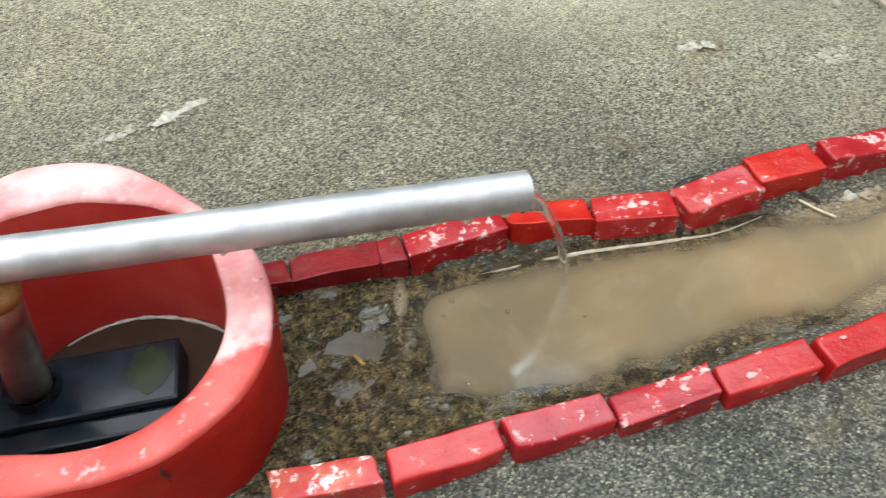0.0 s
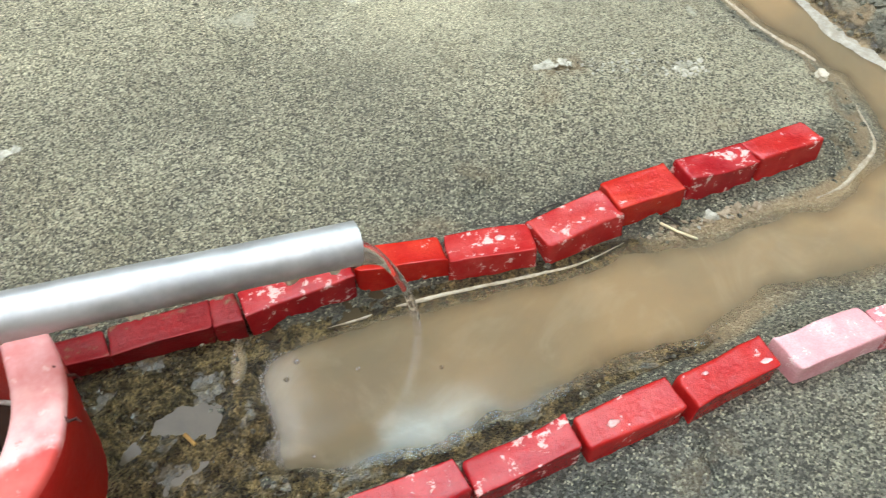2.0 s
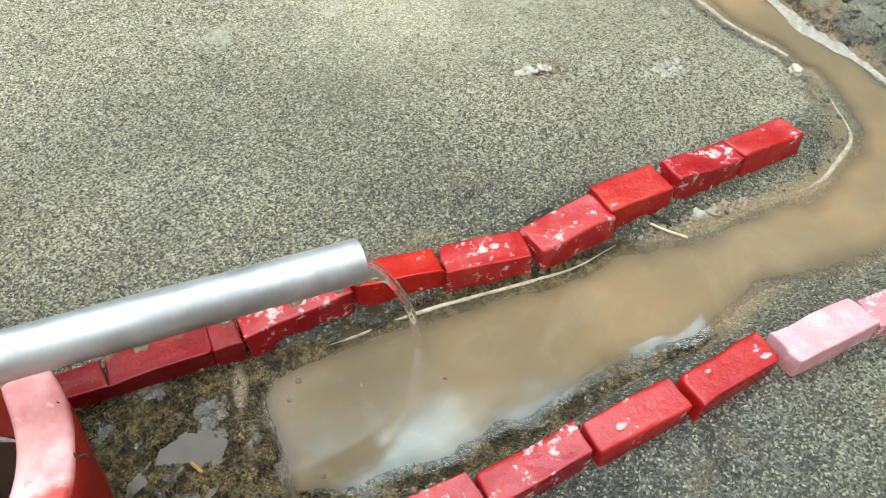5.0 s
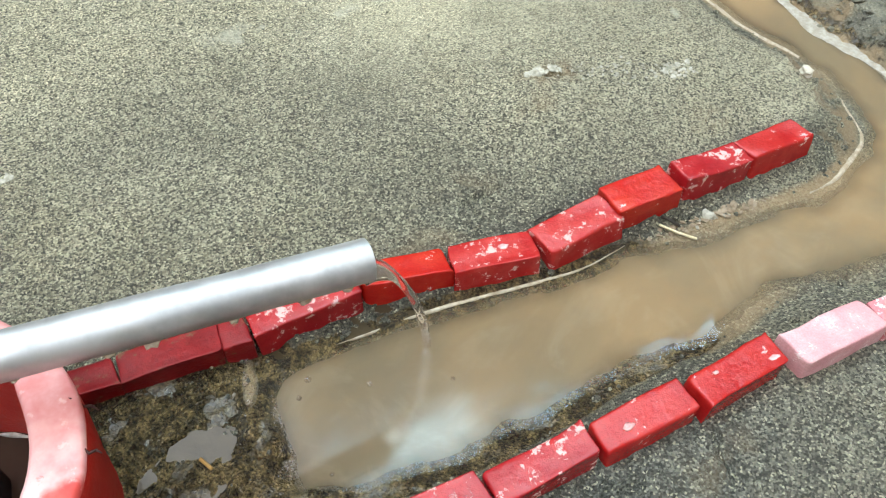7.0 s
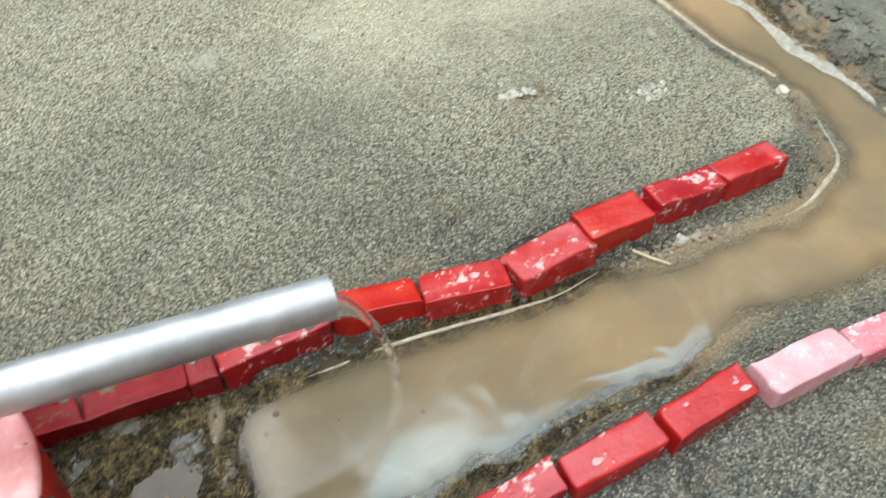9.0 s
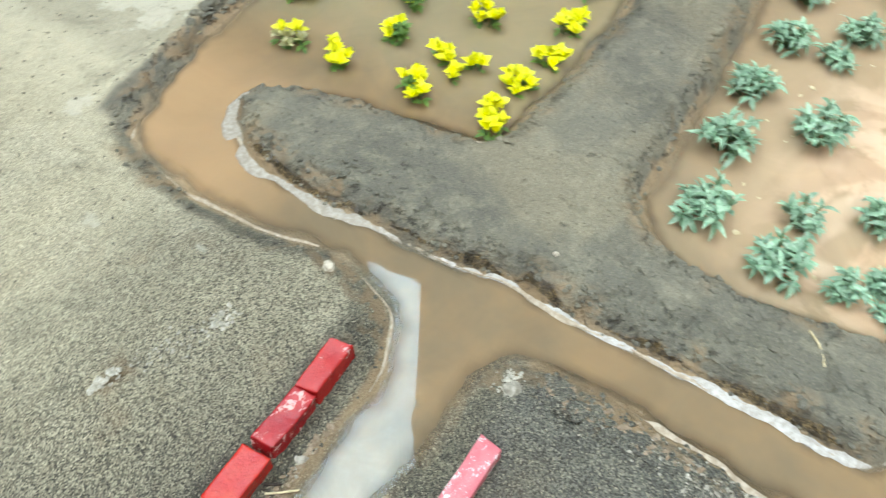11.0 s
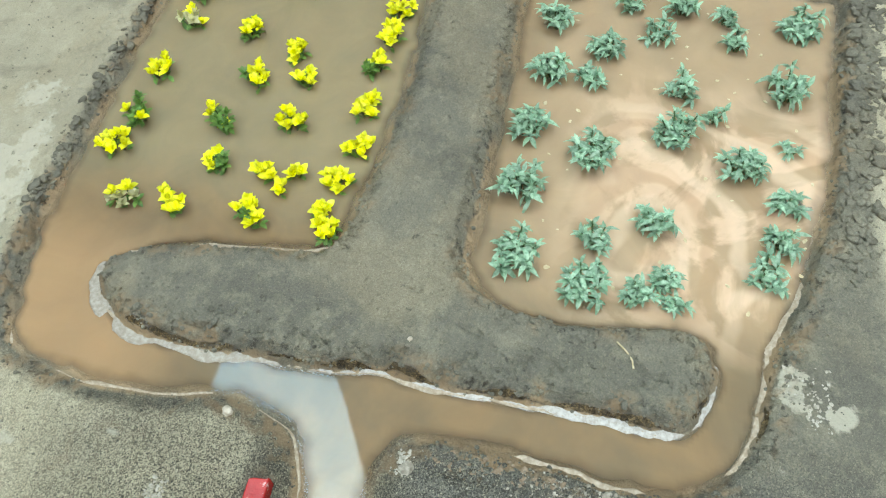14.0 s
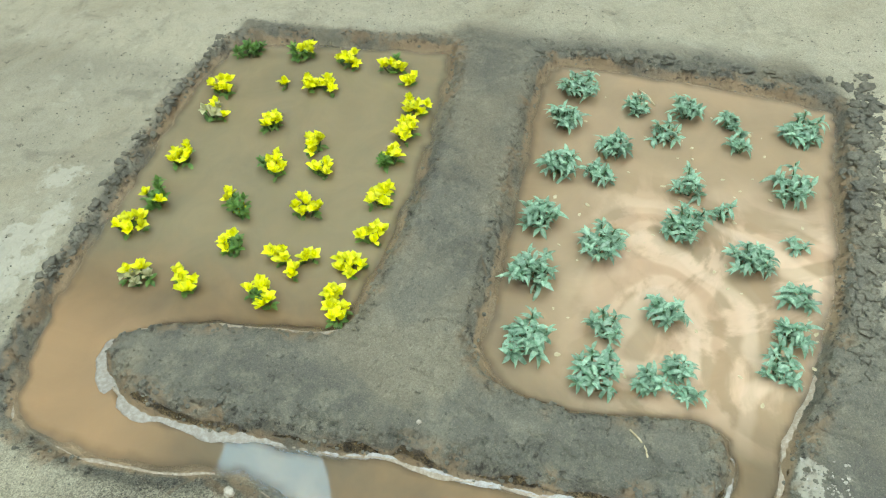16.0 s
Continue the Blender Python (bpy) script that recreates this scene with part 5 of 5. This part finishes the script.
def clods():
    """Crumbs of soil thickest along the tops of the banks, some over the open ground."""
    rng = random.Random(11)
    count = 8200
    xs = np.array([rng.uniform(-0.45, 1.3) for _ in range(count * 6)])
    ys = np.array([rng.uniform(-0.68, 0.62) for _ in range(count * 6)])
    z, d, mud = ground_height(xs, ys)
    verts, faces, made = [], [], 0
    shape = bmesh.new()
    bmesh.ops.create_icosphere(shape, subdivisions=1, radius=1)
    sv = [v.co.copy() for v in shape.verts]
    sf = [[v.index for v in f.verts] for f in shape.faces]
    shape.free()
    for x, y, h, e, u in zip(xs, ys, z, d, mud):
        near = (0.30 if x < 0.31 and y > -0.14 else 0.75) if 0.002 < e < 0.022 else ((0.42 if 0.31 < x < 1.08 and e < 0.09 and y < 0.40 else 0.06) if e > 0 else 0)
        if rng.random() > near or made >= count or math.hypot(x - WELL.x, y - WELL.y) < 0.12:
            continue
        s = rng.uniform(0.0006, 0.0017) if e > 0.022 or rng.random() < 0.6 else rng.uniform(0.0015, 0.0034)
        n = len(verts)
        verts += [(x + c.x * s * rng.uniform(0.7, 1.2), y + c.y * s * rng.uniform(0.7, 1.2), h + s * 0.2 + c.z * s * 0.75) for c in sv]
        faces += [[n + i for i in f] for f in sf]
        made += 1
    me = bpy.data.meshes.new("soil_crumbs")
    me.from_pydata(verts, [], faces)
    me.materials.append(CLOD)
    damp_soil(me)
    return tagged(new("soil_crumbs", me), "crumbs and clods of grey soil along the banks", "soil", kind="stuff")


clods()


def flakes(cx, cy, rx, ry, turn, count, size, mat, label, seed):
    """Broken lumps, sunk partly into the soil, spread over a patch and thinning out at its ends."""
    rng = random.Random(seed)
    bm = bmesh.new()
    for _ in range(count):
        u, v = rng.uniform(-1.3, 1.3) * rx * rng.uniform(0.5, 1.0), rng.gauss(0, 0.5) * ry
        if ry > rx:
            u, v = rng.gauss(0, 0.5) * rx, rng.uniform(-1.3, 1.3) * ry * rng.uniform(0.5, 1.0)
        x, y = cx + u * math.cos(turn) - v * math.sin(turn), cy + u * math.sin(turn) + v * math.cos(turn)
        s = size * rng.uniform(0.3, 1.0) * rng.uniform(0.4, 1.0)
        if shore_distance(np.array([x]), np.array([y]))[0] < 0.002 + s * 0.6:
            continue
        large = s > 0.0035 and mat is CLOD
        piece = bmesh.ops.create_icosphere(bm, subdivisions=3 if s > 0.007 else (2 if large else 1), radius=s)["verts"]
        long, shift = rng.uniform(0.7, 1.5), Vector((rng.random(), rng.random(), rng.random())) * 9
        for p in piece:
            way = p.co / s
            p.co *= 1 + 0.45 * noise.noise(way * 1.3 + shift) + 0.28 * noise.noise(way * 3.1 + shift) + 0.14 * noise.noise(way * 7 + shift) if large else rng.uniform(0.55, 1.25)
            p.co.x *= long
            p.co.z *= 0.46 if mat is CLOD else 0.40
        bmesh.ops.rotate(bm, verts=piece, cent=(0, 0, 0), matrix=Euler((rng.uniform(-0.5, 0.5), rng.uniform(-0.5, 0.5), rng.uniform(0, 6))).to_matrix())
        bmesh.ops.translate(bm, verts=piece, vec=(x, y, max(height_at(x, y), WATER_Z) + s * rng.uniform(-0.05, 0.2)))
    ob = mesh_object("rubble", bm, mat, size > 0.006 and mat is CLOD)
    damp_soil(ob.data)
    return tagged(ob, label, "rubble", kind="stuff")


flakes(0.086, 0.134, 0.013, 0.005, -0.3, 30, 0.0062, PALE_CRUST, "pale flakes of dried crust on soil", 1)
flakes(0.125, 0.117, 0.030, 0.014, -0.45, 60, 0.0024, PALE_CRUST, "pale flakes of dried crust on soil", 2)
flakes(0.172, 0.097, 0.014, 0.010, -0.4, 50, 0.0034, PALE_CRUST, "pale flakes of dried crust on soil", 28)
flakes(0.130, 0.110, 0.050, 0.016, -0.45, 90, 0.0020, CLOD, "dark grains broken out of the crust", 29)
flakes(-0.300, 0.188, 0.020, 0.003, 0.45, 70, 0.0060, PALE_CRUST, "raised pale ridge of dried crust", 3)
flakes(-0.342, 0.176, 0.010, 0.004, 0.3, 30, 0.0050, PALE_CRUST, "pale flakes of dried crust on soil", 4)
flakes(0.250, -0.124, 0.012, 0.010, 0.0, 70, 0.0036, PALE_CRUST, "broken grey mortar rubble on soil", 5)
flakes(0.258, -0.210, 0.010, 0.055, 0.0, 110, 0.0052, CLAY_LUMP, "crumbled reddish clay along the bank", 6)
flakes(0.252, -0.195, 0.013, 0.050, 0.0, 150, 0.0060, CLOD, "dark clods along the bank", 7)
flakes(0.252, -0.300, 0.012, 0.030, 0.0, 40, 0.0040, STONE, "pale rubble along the bank", 8)
flakes(0.390, -0.505, 0.030, 0.020, 0.2, 110, 0.0030, PALE_CRUST, "pale crumbled crust beside the channel", 9)
flakes(0.120, -0.024, 0.045, 0.007, -0.05, 110, 0.0034, CLAY_LUMP, "wet clay lumps at the water's edge", 10)
flakes(0.118, -0.027, 0.012, 0.006, 0.0, 14, 0.0050, STONE, "pale stones at the water's edge", 11)
flakes(0.225, -0.008, 0.030, 0.012, 0.8, 60, 0.0034, CLOD, "dark clods at the end of the kerb", 12)
flakes(-0.110, -0.004, 0.040, 0.006, 0.0, 44, 0.0040, CLOD, "wet stones below the pipe", 13)
flakes(0.80, -0.585, 0.22, 0.012, -0.12, 190, 0.0095, CLOD, "dark clods along the leaf bed", 14)
flakes(0.80, 0.398, 0.22, 0.010, 0.0, 120, 0.0085, CLOD, "dark clods along the flower bed", 15)
flakes(0.52, 0.385, 0.05, 0.012, 0.0, 50, 0.0070, CLOD, "dark clods at the bed's corner", 16)
flakes(1.095, -0.36, 0.012, 0.22, 0.0, 150, 0.0090, CLOD, "dark clods along the end of the leaf bed", 17)
flakes(0.52, -0.005, 0.05, 0.010, 0.0, 50, 0.0050, CLOD, "dark clods at the bed's corner", 18)
flakes(0.352, -0.06, 0.010, 0.30, 0.0, 150, 0.0050, CLOD, "dark clods along the bar", 19)
flakes(0.358, 0.16, 0.012, 0.10, 0.25, 60, 0.0055, CLOD, "dark clods along the bar", 20)
flakes(0.375, -0.30, 0.014, 0.12, 0.0, 60, 0.0050, CLOD, "dark clods along the bar", 21)
flakes(0.80, -0.598, 0.24, 0.020, -0.12, 260, 0.0095, CLOD, "large dark wet clods along the leaf bed", 22)
flakes(0.95, -0.600, 0.16, 0.026, -0.12, 140, 0.0115, CLOD, "large dark wet clods along the leaf bed", 23)


flakes(0.254, -0.230, 0.016, 0.075, 0.0, 130, 0.0042, CLOD, "dark clods along the bank", 24)
flakes(0.250, -0.240, 0.014, 0.080, 0.0, 70, 0.0024, PALE_CRUST, "pale crumbled crust along the bank", 25)
flakes(0.262, -0.370, 0.012, 0.050, 0.15, 70, 0.0040, CLOD, "dark clods along the bank", 26)
flakes(0.420, -0.500, 0.030, 0.014, 0.3, 60, 0.0042, CLOD, "dark clods beside the channel", 27)


flakes(-0.190, 0.038, 0.085, 0.016, 0.0, 260, 0.0024, CLOD, "dark crumbs of damp soil beside the kerb", 30)
flakes(0.020, -0.150, 0.120, 0.010, 0.0, 90, 0.0020, CLOD, "dark crumbs of damp soil beside the kerb", 31)


def floating_bits():
    """Shed scraps of leaf and husk on the water among the leafy plants."""
    rng = random.Random(21)
    bm = bmesh.new()
    for _ in range(70):
        x, y = rng.uniform(0.47, 1.02), rng.uniform(-0.53, -0.16)
        s = rng.uniform(0.0010, 0.0028)
        piece = bmesh.ops.create_icosphere(bm, subdivisions=1, radius=s)["verts"]
        for p in piece:
            p.co *= rng.uniform(0.6, 1.3)
            p.co.x *= 1.6
            p.co.z *= 0.3
        bmesh.ops.rotate(bm, verts=piece, cent=(0, 0, 0), matrix=Matrix.Rotation(rng.uniform(0, 6), 3, "Z"))
        bmesh.ops.translate(bm, verts=piece, vec=(x, y, WATER_Z + 0.0004))
    return tagged(mesh_object("leaf_scraps", bm, STRAW), "pale scraps of leaf floating on muddy water", "debris", kind="stuff")


floating_bits()
